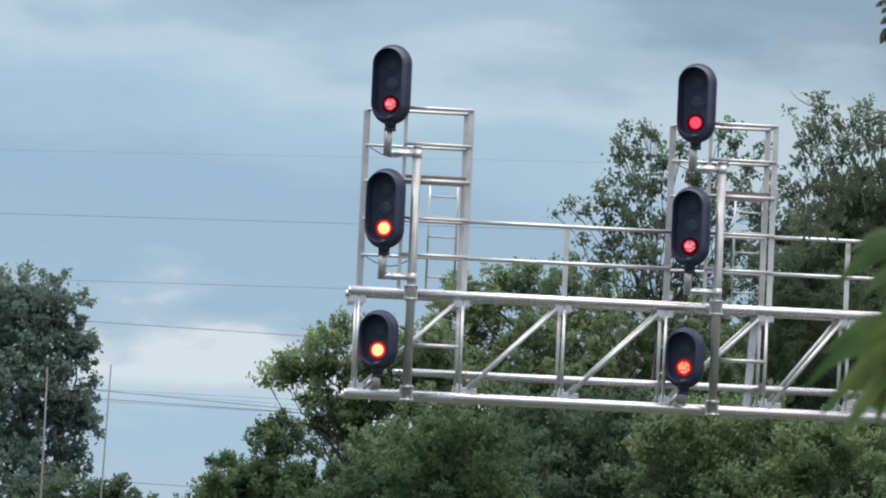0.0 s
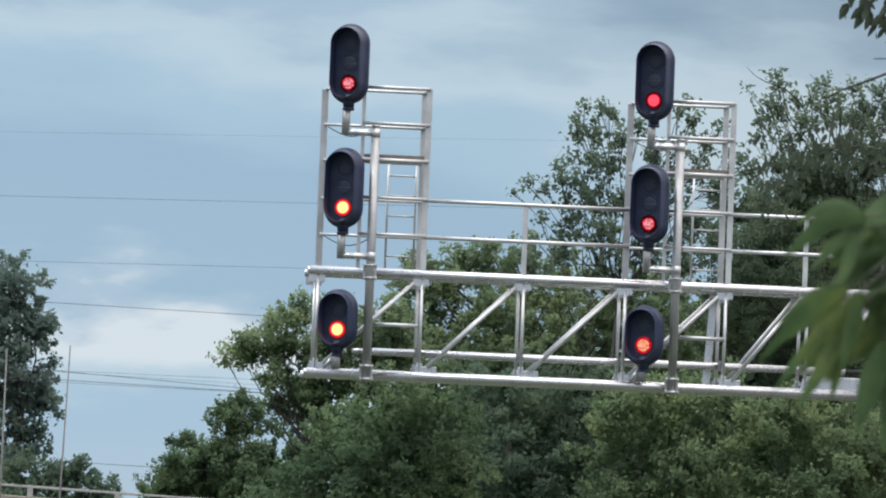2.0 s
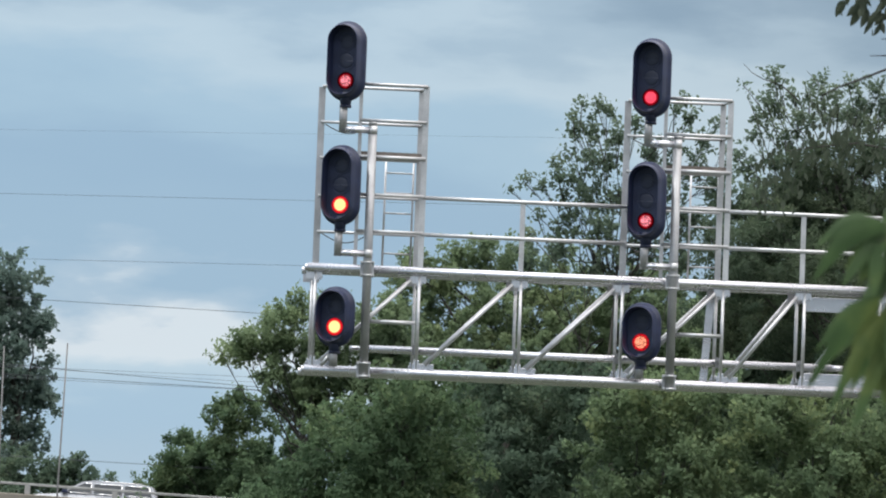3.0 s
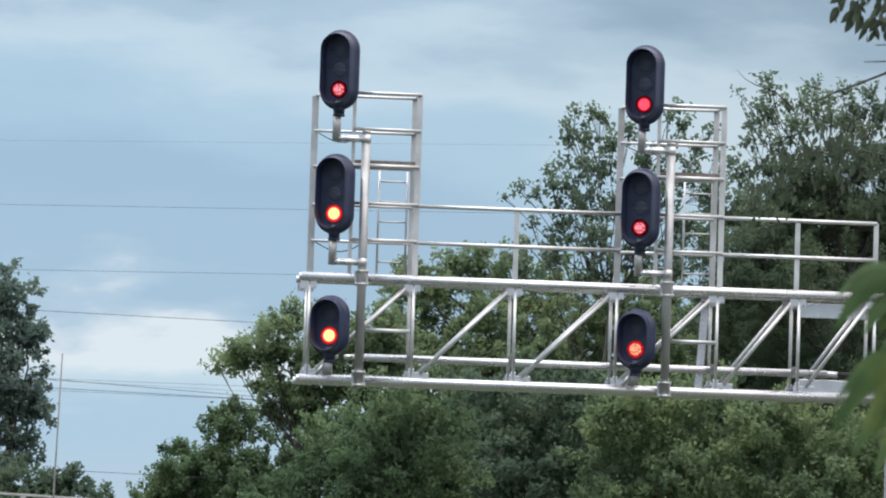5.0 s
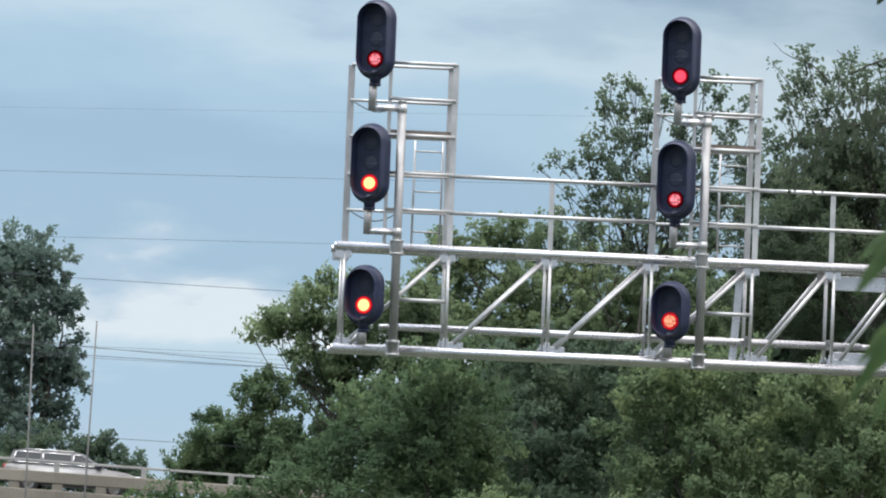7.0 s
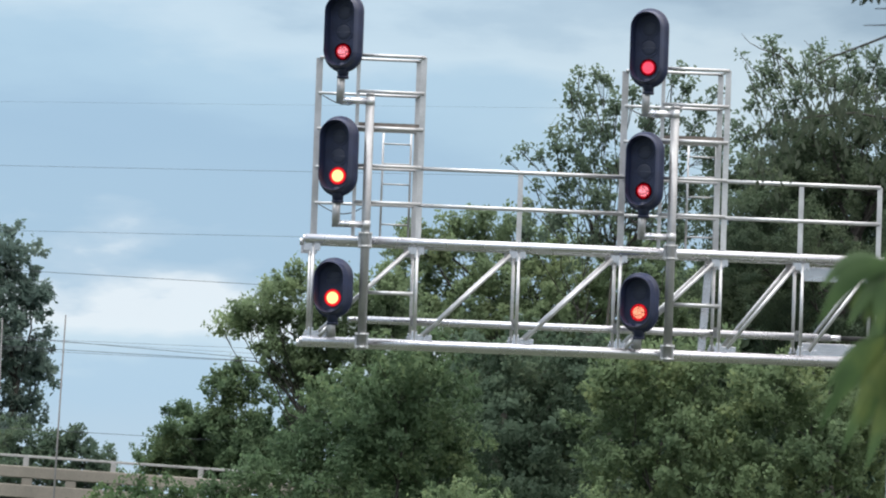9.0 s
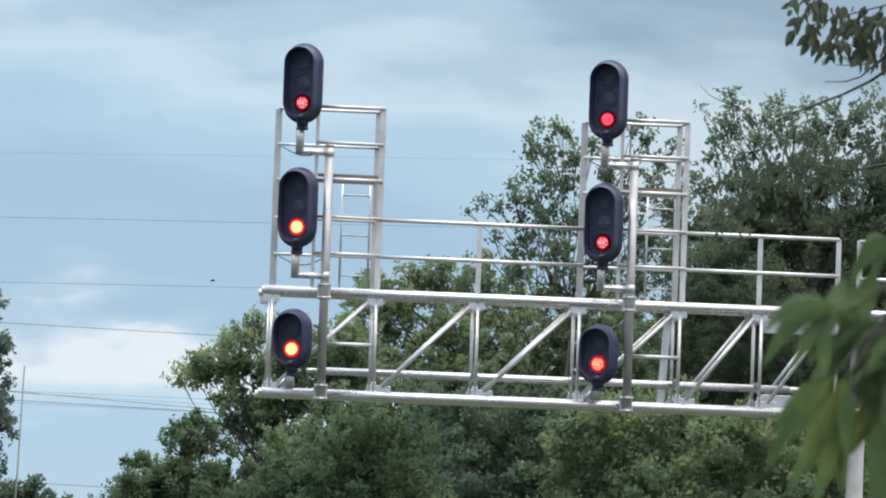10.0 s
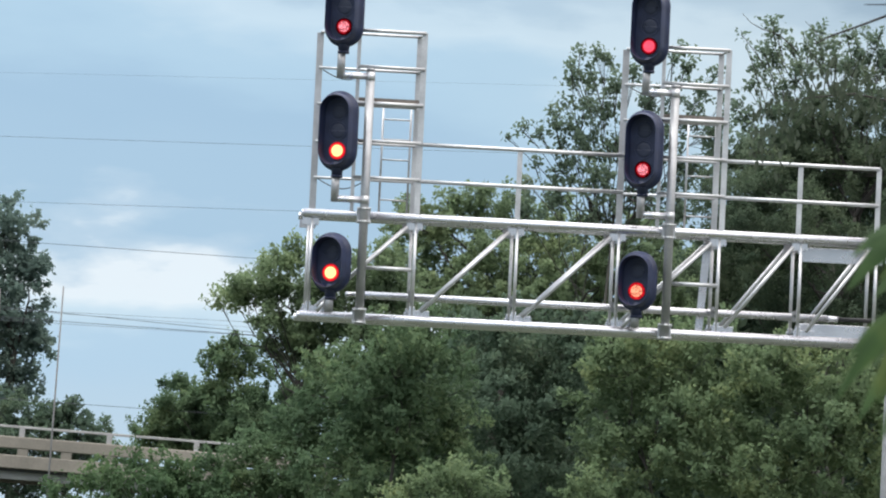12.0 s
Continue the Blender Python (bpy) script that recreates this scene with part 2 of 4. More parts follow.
def tube(bm, a, b, r, r2=None, seg=14, caps=True):
    a, b = Vector(a), Vector(b)
    d = b - a
    q = d.to_track_quat("Z", "Y").to_matrix().to_4x4()
    res = bmesh.ops.create_cone(bm, cap_ends=caps, segments=seg, radius1=r, radius2=r if r2 is None else r2, depth=d.length,
                                matrix=Matrix.Translation((a + b) / 2) @ q)
    for f in {f for v in res["verts"] for f in v.link_faces}:
        f.smooth = len(f.verts) == 4
    return bm


def box(bm, lo, hi, bevel=0.0, m=None):
    lo, hi = Vector(lo), Vector(hi)
    size = hi - lo
    mat = Matrix.Translation((lo + hi) / 2) @ Matrix.Diagonal((*size, 1))
    res = bmesh.ops.create_cube(bm, size=1, matrix=mat)
    if bevel:
        edges = list({e for v in res["verts"] for e in v.link_edges})
        got = bmesh.ops.bevel(bm, geom=edges, offset=bevel, segments=2, profile=0.5, affect="EDGES")
        verts = list({v for f in got["faces"] for v in f.verts} | {v for v in res["verts"] if v.is_valid})
    else:
        verts = res["verts"]
    if m is not None:
        bmesh.ops.transform(bm, matrix=m, verts=[v for v in verts if v.is_valid])
    return bm


def angle_bar(bm, a, b, w, t=0.01, flip=1):
    """An upright L-section from a to b."""
    x0, y0, z0 = a
    z1 = b[2]
    box(bm, (x0 - w / 2, y0 - t / 2, z0), (x0 + w / 2, y0 + t / 2, z1))
    xs = x0 + flip * (w / 2 - t / 2)
    box(bm, (xs - t / 2, y0 + t / 2 + 0.001, z0), (xs + t / 2, y0 + w, z1))
    return bm


def empty(name, m, label, category, group="", kind=""):
    ob = new(name)
    ob.empty_display_size = 0.2
    ob.matrix_basis = m
    return tagged(ob, label, category, group, kind)


B = bmesh.new

# ---- ground ----
bm = B()
bmesh.ops.create_grid(bm, x_segments=60, y_segments=60, size=2400)
for v in bm.verts:
    v.co.z += 0.0 if v.co.length < 260 else 0.4 * math.sin(v.co.x * 0.01) * math.cos(v.co.y * 0.013) - 0.4
ground = part("ground", bm, GRASS)
tagged(ground, "rough green grass ground under the trees", "ground", kind="structure")

# ---- signal bridge ----
TURN = 5.3
SITE = pose(-1.80, 80.0, 0, 0, 0, TURN)
Z_TOP, Z_BOT, DEPTH = 6.904, 5.394, 0.76
JOINTS = (-0.74, 0.80, 2.312, 3.83, 5.335, 6.56, 7.70)
bridge = empty("signal_bridge", SITE, "silvery galvanised cantilever truss bridge carrying railway signals", "signal bridge")

for y in (0.0, DEPTH):
    r = 0.068 if y == 0 else 0.055
    bm = tube(B(), (-0.86, y, Z_TOP), (7.95, y, Z_TOP), r, seg=20)
    tube(bm, (-0.90, y, Z_TOP), (-0.86, y, Z_TOP), 0.055, seg=16)
    part("top_chord", bm, ALU, bridge)
    bm = tube(B(), (-0.86, y, Z_BOT), (7.73, y, Z_BOT), r + 0.003, seg=20)
    tube(bm, (-0.90, y, Z_BOT), (-0.86, y, Z_BOT), 0.055, seg=16)
    part("bottom_chord", bm, ALU, bridge)

upright = part("truss_upright", tube(B(), (0, 0, Z_BOT + 0.06), (0, 0, Z_TOP - 0.06), 0.026), GALV, bridge)
upright.matrix_basis = pose(JOINTS[0], 0, 0)
bm = B()
box(bm, (-0.14, -0.008, -0.175), (0.10, 0.008, -0.05), 0.004)
box(bm, (-0.032, -0.02, -0.22), (0.032, 0.02, -0.08), 0.004)
for i in (-0.1, 0.0, 0.1):
    tube(bm, (i, -0.02, -0.13), (i, 0.02, -0.13), 0.012, seg=6)
gusset = part("top_gusset", bm, ALU, bridge)
gusset.matrix_basis = pose(JOINTS[0], 0, Z_TOP)
bm = B()
box(bm, (-0.06, -0.008, 0.05), (0.26, 0.008, 0.15), 0.004)
box(bm, (-0.04, -0.022, 0.06), (0.04, 0.022, 0.20), 0.004)
for i in (0.1, 0.18):
    tube(bm, (i, -0.02, 0.1), (i, 0.02, 0.1), 0.012, seg=6)
shoe = part("bottom_gusset", bm, ALU, bridge)
shoe.matrix_basis = pose(JOINTS[0], 0, Z_BOT)
for y in (0.0, DEPTH):
    for i, s in enumerate(JOINTS):
        if i or y:
            share("truss_upright", upright, pose(s, y, 0), bridge)
            share("top_gusset", gusset, pose(s, y, Z_TOP), bridge)
            share("bottom_gusset", shoe, pose(s, y, Z_BOT), bridge)
    for a, b in zip(JOINTS, JOINTS[1:]):
        yy = y - 0.03 if y == 0 else y + 0.03
        part("diagonal_brace", tube(B(), (a + 0.125, yy, Z_BOT + 0.135), (b - 0.125, yy, Z_TOP - 0.13), 0.030), GALV, bridge)
# struts that tie the front and the rear faces
for s in JOINTS:
    part("cross_strut", tube(B(), (s, 0.05, Z_TOP - 0.1), (s, DEPTH - 0.05, Z_TOP - 0.1), 0.025, seg=10), GALV_DULL, bridge)
    part("cross_strut", tube(B(), (s, 0.05, Z_BOT + 0.12), (s, DEPTH - 0.05, Z_BOT + 0.12), 0.025, seg=10), GALV_DULL, bridge)
for s0 in (0.02, 4.585):
    part("short_rail", tube(B(), (s0 + 0.05, -0.02, 6.14), (s0 + 0.74, -0.02, 6.14), 0.030), GALV, bridge)
# broad flat brace beside the second mast, and end plates by the tower
bm = box(B(), (-0.058, -0.008, -0.72), (0.058, 0.008, 0.72), 0.003)
flat_brace = part("flat_brace", bm, ALU, bridge, "broad flat aluminium brace")
flat_brace.matrix_basis = pose(5.195, DEPTH - 0.16, 6.08, 0, 3.4, 0)
for z0, z1, s1 in ((Z_BOT + 0.03, Z_BOT + 0.27, 7.85), (Z_TOP - 0.32, Z_TOP - 0.10, 7.85)):
    part("end_plate", box(B(), (6.62, 0.30, z0), (s1, 0.33, z1), 0.006), ALU, bridge, "pale flat connection plate")

# walkway of bearing bars over the top chords
bm = B()
for k in range(12):
    y = 0.06 + k * 0.058
    box(bm, (-0.7, y - 0.004, Z_TOP + 0.02), (7.75, y + 0.004, Z_TOP + 0.05))
for k in range(60):
    x = -0.7 + k * 8.45 / 59
    box(bm, (x - 0.005, 0.055, Z_TOP + 0.04), (x + 0.005, 0.71, Z_TOP + 0.053))
part("walkway_grating", bm, GRATE, bridge, "open steel walkway grating")

# hand rails on the walkway
for z in (8.005, 7.458):
    for a, b in ((0.80, 3.86), (5.36, 7.70)):
        part("hand_rail", tube(B(), (a, 0.0, z), (b, 0.0, z), 0.030), GALV, bridge)
for s in (2.30, 6.51, 7.69):
    part("rail_post", angle_bar(B(), (s, -0.005, Z_TOP + 0.07), (s, -0.005, 8.01), 0.075), GALV, bridge)

# conduit with its cable
bm = tube(B(), (0.12, 0.36, 5.752), (7.05, 0.36, 5.752), 0.056)
tube(bm, (-0.17, 0.36, 5.752), (0.12, 0.36, 5.752), 0.036)
tube(bm, (7.05, 0.36, 5.752), (7.22, 0.36, 5.752), 0.045)
part("conduit", bm, ALU, bridge)
part("cable", tube(B(), (7.2, 0.36, 5.752), (8.1, 0.36, 5.76), 0.034), RUBBER, bridge, "black cable leaving the conduit")
for s in JOINTS[1:-1]:
    bm = box(B(), (s - 0.05, 0.27, 5.68), (s + 0.05, 0.295, 5.84), 0.004)
    box(bm, (s - 0.012, 0.02, 5.755), (s + 0.012, 0.27, 5.795))
    part("conduit_clamp", bm, GALV_DULL, bridge)

# tower at the trackside end, and the rail that goes on past it
bm = tube(B(), (8.10, 0.38, 0.04), (8.10, 0.38, 5.25), 0.130, 0.125, 24)
box(bm, (7.72, 0.03, 0), (8.42, 0.73, 0.05), 0.01)
part("tower_column", bm, GALV_DULL, bridge, "stout grey round steel column")
bm = tube(B(), (8.10, 0.38, 5.25), (8.10, 0.38, 7.0), 0.120, 0.115, 24)
part("tower_head", bm, GALV_DULL, bridge)
for z in (5.36, 6.74):
    bm = box(B(), (7.86, 0.10, z - 0.14), (8.22, 0.14, z + 0.14), 0.01)
    for x in (7.90, 8.18):
        for dz in (-0.09, 0.09):
            tube(bm, (x, 0.06, z + dz), (x, 0.12, z + dz), 0.018, seg=6)
    part("saddle_plate", bm, ALU, bridge, "pale bolted saddle plate")
for z in (7.99, 7.43):
    part("hand_rail", tube(B(), (8.01, 0.0, z), (9.6, 0.0, z), 0.030), GALV, bridge)
for s in (8.01, 9.6):
    part("rail_post", angle_bar(B(), (s, -0.005, Z_TOP + 0.07), (s, -0.005, 8.01), 0.085), GALV, bridge)
for y in (0.0, DEPTH):
    part("top_chord", tube(B(), (7.955, y, Z_TOP), (10.0, y, Z_TOP), 0.066 if y == 0 else 0.05, seg=20), ALU, bridge)


# ---- platforms round the signals ----
def service_platform(s, outer, ladder):
    cage = empty("service_platform", SITE @ pose(s, 0, 0), "railed galvanised service platform with ladder on the signal bridge", "platform", "signal platforms")
    posts = ((-0.165, -0.01, 0.055), (0.805, -0.01, 0.085), (outer, DEPTH, 0.10), (0.795, DEPTH, 0.085))
    for x, y, w in posts:
        part("platform_post", angle_bar(B(), (x, y, Z_TOP + 0.06), (x, y, 9.66), w), GALV, cage)
    for z, z_rear in ((9.655, 9.672), (9.117, 9.137), (8.575, 8.603), (8.015, 8.033), (7.472, 7.492)):
        r = 0.030 if 8.5 < z < 8.6 else 0.026
        part("platform_rail", tube(B(), (-0.165, -0.03, z), (0.82, -0.03, z), r), GALV, cage)
        part("platform_rail", tube(B(), (outer, DEPTH - 0.02, z_rear), (0.79, DEPTH - 0.02, z_rear), 0.022), GALV, cage)
        if z > 8.6:
            part("side_rail", tube(B(), (0.81, 0.0, z), (0.80, DEPTH, z_rear), 0.022), GALV, cage)
    bm = B()
    for k in range(13):
        y = 0.02 + k * 0.058
        box(bm, (-0.15, y - 0.004, 8.61), (0.78, y + 0.004, 8.66))
    for k in range(9):
        x = -0.14 + k * 0.114
        box(bm, (x - 0.005, 0.02, 8.65), (x + 0.005, 0.72, 8.668))
    part("platform_grating", bm, GRATE, cage, "rusty brown open grating")
    for x in (ladder, ladder + 0.42):
        part("ladder_rail", tube(B(), (x, DEPTH + 0.08, Z_TOP + 0.09), (x, DEPTH + 0.08, 8.62), 0.017, seg=8), GALV, cage)
    for k in range(5):
        z = Z_TOP + 0.31 + k * 0.302
        part("ladder_rung", tube(B(), (ladder, DEPTH + 0.08, z), (ladder + 0.42, DEPTH + 0.08, z), 0.013, seg=8), GALV, cage)
    # slack signal cables from the post to the mast
    for z in (9.1, 7.47):
        prev = None
        bm = B()
        for k in range(9):
            u = k / 8
            p = (outer + 0.06 + u * 0.72, DEPTH - 0.05 - u * 0.75, z - 0.16 * math.sin(math.pi * u))
            if prev:
                tube(bm, prev, p, 0.008, seg=6)
            prev = p
        part("cable", bm, RUBBER, cage)
    return cage


service_platform(0.0, -0.70, 0.30)
service_platform(4.553, -0.647, 0.352)


# ---- signal masts ----
def signal_mast(s):
    mast = empty("signal_mast", SITE @ pose(s, -0.165, 0), "round galvanised signal mast clamped to the truss", "mast", "signal masts")
    bm = tube(B(), (0, 0, 5.28), (0, 0, 9.045), 0.066, seg=20)
    part("pole", bm, MAST, mast)
    part("pole_cap", tube(B(), (0, 0, 9.045), (0, 0, 9.08), 0.071, 0.055, 20), MAST, mast)
    for z in (Z_TOP, Z_BOT + 0.02):
        bm = box(B(), (-0.10, 0.065, z - 0.12), (0.10, 0.085, z + 0.12), 0.005)
        for zz in (-0.095, 0.095):
            tube(bm, (0, 0, z + zz - 0.013), (0, 0, z + zz + 0.013), 0.075, seg=20)
            for x in (-0.085, 0.085):
                box(bm, (x - 0.016, -0.02, z + zz - 0.02), (x + 0.016, 0.066, z + zz + 0.02), 0.004)
                tube(bm, (x, -0.045, z + zz), (x, 0.0, z + zz), 0.011, seg=6)
        part("mast_clamp", bm, GALV, mast)
    for z, z_head in ((8.957, 9.33), (7.127, 7.49)):
        bm = tube(B(), (-0.05, 0, z), (-0.445, 0, z), 0.050, seg=16)
        part("arm", bm, ALU, mast)
        bm = tube(B(), (-0.445, 0, z - 0.048), (-0.445, 0, z_head), 0.060, seg=16)
        part("arm_stem", bm, MAST, mast)
        part("arm_collar", tube(B(), (0, 0, z - 0.06), (0, 0, z + 0.06), 0.070, seg=20), GALV, mast)
    part("low_stem", tube(B(), (-0.455, 0, Z_BOT + 0.05), (-0.455, 0, 5.70), 0.062, seg=16), MAST, mast)
    part("stay", tube(B(), (-0.63, 0.06, Z_BOT + 0.06), (-0.5, 0.02, 5.62), 0.03, seg=10), GALV, mast)
    return mast


signal_mast(0.012)
signal_mast(4.556)


# ---- signal heads ----
def pill(r, half, seg=18):
    """Outline of an upright long-round shape, in x and z."""
    pts = []
    for k in range(seg + 1):
        a = math.pi * k / seg
        pts.append((r * math.cos(a), half + r * math.sin(a)))
    for k in range(seg + 1):
        a = math.pi + math.pi * k / seg
        pts.append((r * math.cos(a), -half + r * math.sin(a)))
    return pts


def loft(bm, rings, close_last=False, close_first=False):
    loops = [[bm.verts.new((x, y, z)) for x, z in pts] for y, pts in rings]
    n = len(loops[0])
    for a, b in zip(loops, loops[1:]):
        for i in range(n):
            bm.faces.new((a[i], a[(i + 1) % n], b[(i + 1) % n], b[i])).smooth = True
    if close_first:
        bm.faces.new(loops[0])
    if close_last:
        bm.faces.new(list(reversed(loops[-1])))
    return bm


def signal_head(s, z, lamps, lit):
    """z: the lowest lamp's height; lamps: how many; lit: its material."""
    gap = 0.292
    half = gap * (lamps - 1) / 2
    words = "three" if lamps == 3 else "two"
    head = empty("railway_signal", SITE @ pose(s, -0.165, z + half, 0, 0, -22),
                 "black %s-lamp railway colour signal head with lowest lamp glowing red" % words, "railway signal", "railway signals")
    rings = [(0.10, pill(0.12, half)), (0.095, pill(0.24, half)), (0.06, pill(0.280, half + 0.014)), (0.0, pill(0.292, half + 0.014)), (-0.05, pill(0.288, half + 0.014)),
             (-0.058, pill(0.268, half)), (-0.16, pill(0.248, half)), (-0.262, pill(0.232, half)), (-0.268, pill(0.229, half)),
             (-0.268, pill(0.222, half)), (-0.26, pill(0.220, half)), (-0.15, pill(0.216, half)), (-0.05, pill(0.21, half)), (-0.035, pill(0.20, half))]
    bm = loft(B(), rings, close_last=True, close_first=True)
    bmesh.ops.recalc_face_normals(bm, faces=bm.faces)
    part("hood", bm, BLACK, head, "flared matt black hood")
    for k in range(lamps):
        zz = -half + k * gap
        ring = part("lens_ring", loft(B(), [(-0.035, pill(0.140, 0.0)), (-0.044, pill(0.138, 0.0)), (-0.044, pill(0.132, 0.0)), (-0.036, pill(0.130, 0.0))]), BLACK, head)
        ring.matrix_basis = pose(0, 0, zz)
        bm = B()
        # lit lens drawn wider than the unlit ones, to hold the painted glare
        reach = 0.128 if k == 0 else 0.104
        rows = [(-0.040 - 0.010 * math.cos(a), pill(reach * math.sin(a) + 0.001, 0.0)) for a in [math.pi / 2 * q / 5 for q in range(5, -1, -1)]]
        loft(bm, rows, close_last=True)
        lens = part("lens", bm, lit if k == 0 else DARK_LENS, head, "glowing red lens" if k == 0 else "unlit dark lens")
        lens.matrix_basis = pose(0, 0, zz)
    part("case", box(B(), (-0.15, 0.095, -half - 0.12), (0.15, 0.24, half + 0.12), 0.03), BLACK, head)
    bottom = -half - 0.27
    bm = tube(B(), (0, 0, bottom - 0.11), (0, 0, bottom + 0.10), 0.078, 0.10, 18)
    tube(bm, (0, 0, bottom - 0.125), (0, 0, bottom - 0.09), 0.088, seg=18)
    part("neck", bm, BLACK, head, "black mounting neck")
    return head


for s0, drop, sets in ((0.0, 0.0, (LAMP_MID, LAMP_HOT, LAMP_HOT)), (4.547, 0.038, (LAMP_SOFT, LAMP_MID, LAMP_WARM))):
    for dz, lamps, lit, shift in ((9.672, 3, sets[0], -0.427), (7.832, 3, sets[1], -0.437), (6.028, 2, sets[2], -0.447)):
        signal_head(s0 + shift + 0.02, dz - drop, lamps, lit)

# ---- overpass ----
GRADE = 1.95
OVER = pose(-11.75, 170.0, 4.655, 0, GRADE, 0)
over = empty("overpass", OVER, "weathered concrete road overpass with open parapet and metal rail", "overpass")
X0, X1 = -150, 170
part("deck", box(B(), (X0, -0.1, -0.40), (X1, 11.1, 0.0), 0.02), ASPHALT, over, "dark asphalt road deck")
part("deck_edge", box(B(), (X0, 10.95, -0.32), (X1, 11.35, 0.10), 0.03), CONCRETE, over)
part("deck_edge", box(B(), (X0, -0.25, -0.32), (X1, 0.15, 0.10), 0.03), CONCRETE, over)
part("parapet_beam", box(B(), (X0, -0.22, 0.31), (X1, 0.08, 0.68), 0.03), CONCRETE, over)
part("parapet_rail", box(B(), (X0, -0.12, 0.95), (X1, -0.02, 1.03), 0.015), CONCRETE_PALE, over, "pale painted metal rail")
part("girder", box(B(), (X0, 0.15, -0.66), (X1, 0.65, -0.402), 0.02), CONCRETE_PALE, over)
part("girder", box(B(), (X0, 10.2, -0.66), (X1, 10.7, -0.402), 0.02), CONCRETE, over)
bm = box(B(), (-0.165, 0.05, 0.098), (0.165, 0.31, 0.312), 0.015)
stub = part("parapet_stub", bm, CONCRETE, over)
stub.matrix_basis = pose(-0.98, -0.25, 0)
bm = box(B(), (-0.085, 0.11, 0.678), (0.085, 0.25, 0.952), 0.01)
rail_stud = part("rail_post", bm, CONCRETE_PALE, over)
rail_stud.matrix_basis = pose(0.32, -0.25, 0)
for k in range(-22, 40):
    if k:
        share("parapet_stub", stub, pose(-0.98 + k * 1.37, -0.25, 0), over)
for k in range(-12, 22):
    if k:
        share("rail_post", rail_stud, pose(0.32 + k * 2.745, -0.25, 0), over)
for x in (-120, -80, -45, 22, 60):
    bm = box(B(), (x - 0.6, 1.0, -9.5), (x + 0.6, 10.0, -0.66), 0.05)
    part("pier", bm, CONCRETE, over)


# ---- cars on the overpass ----
def car(paint, label, length=4.3, wagon=True):
    c = empty("car", OVER, label, "car")
    # side outline of the body, nose towards +x
    roof_end = -0.46 if wagon else -0.28
    low = [(-0.5, 0.30), (-0.5, 0.62), (-0.49, 0.88), (-0.30, 0.93), (0.22, 0.92), (0.40, 0.84), (0.49, 0.66), (0.5, 0.42), (0.49, 0.28)]
    bm = B()

    def slab(pts, w, tuck):
        sides = []
        for sg in (-1, 1):
            sides.append([bm.verts.new((x * length, sg * (w - tuck * max(0, z - 0.9)), z)) for x, z in pts])
        n = len(pts)
        bm.faces.new(sides[0])
        bm.faces.new(list(reversed(sides[1])))
        for i in range(n):
            bm.faces.new((sides[0][i], sides[1][i], sides[1][(i + 1) % n], sides[0][(i + 1) % n]))

    slab(low, 0.87, 0.1)
    bmesh.ops.recalc_face_normals(bm, faces=bm.faces)
    bmesh.ops.bevel(bm, geom=list(bm.edges), offset=0.05, segments=3, affect="EDGES")
    for f in bm.faces:
        f.smooth = True
    body = part("body", bm, paint, c)
    bm = B()
    slab([(-0.475, 0.91), (roof_end + 0.02, 1.33), (roof_end + 0.10, 1.385), (0.0, 1.40), (0.06, 1.36), (0.235, 0.91)], 0.82, 0.30)
    bmesh.ops.recalc_face_normals(bm, faces=bm.faces)
    bmesh.ops.bevel(bm, geom=list(bm.edges), offset=0.03, segments=2, affect="EDGES")
    part("cabin", bm, paint, c)
    for sg in (-1, 1):
        for x0, x1, t0, t1 in ((-0.44, -0.24, roof_end + 0.045, -0.24), (-0.22, -0.02, -0.22, -0.02), (0.0, 0.20, 0.0, 0.05)):
            bm = B()
            y = lambda z: sg * (0.83 - 0.30 * (z - 0.9))
            vs = [bm.verts.new((px * length, y(pz) + sg * o, pz)) for o in (0.0, 0.012) for px, pz in ((x0, 0.97), (x1, 0.97), (t1, 1.30), (t0, 1.30))]
            for q in ((0, 1, 2, 3), (7, 6, 5, 4), (0, 4, 5, 1), (1, 5, 6, 2), (2, 6, 7, 3), (3, 7, 4, 0)):
                bm.faces.new([vs[i] for i in q])
            bmesh.ops.recalc_face_normals(bm, faces=bm.faces)
            pane = part("side_window", bm, CAR_GLASS, c)
            bm = B()
            for (ax, az), (bx, bz) in (((x0, 0.97), (x1, 0.97)), ((t0, 1.30), (t1, 1.30)), ((x0, 0.97), (t0, 1.30))):
                tube(bm, (ax * length, y(az) + sg * 0.015, az), (bx * length, y(bz) + sg * 0.015, bz), 0.018, seg=8)
            part("window_trim", bm, CHROME, pane, "bright chrome trim")
        tube_bm = tube(B(), (-0.36 * length, sg * 0.64, 1.395), (0.0, sg * 0.64, 1.405), 0.016, seg=8)
        part("roof_rail", tube_bm, CHROME, c)
        part("mirror", box(B(), (0.17 * length, sg * 0.86 - 0.06, 0.95), (0.21 * length, sg * 0.86 + 0.06, 1.07), 0.02), BLACK, c)
        part("headlight", box(B(), (0.45 * length, sg * 0.62 - 0.16, 0.62), (0.492 * length, sg * 0.62 + 0.16, 0.76), 0.02), CHROME, c)
        part("tail_light", box(B(), (-0.505 * length, sg * 0.68 - 0.12, 0.70), (-0.48 * length, sg * 0.68 + 0.12, 0.88), 0.02), TAIL, c)
    bm = B()
    vs = [bm.verts.new((px * length, yy, pz)) for px, pz, w in ((0.222, 0.96, 0.72), (0.072, 1.34, 0.62)) for yy in (-w, w)]
    bm.faces.new((vs[0], vs[1], vs[3], vs[2]))
    bmesh.ops.solidify(bm, geom=list(bm.faces), thickness=0.02)
    part("windscreen", bm, CAR_GLASS, c)
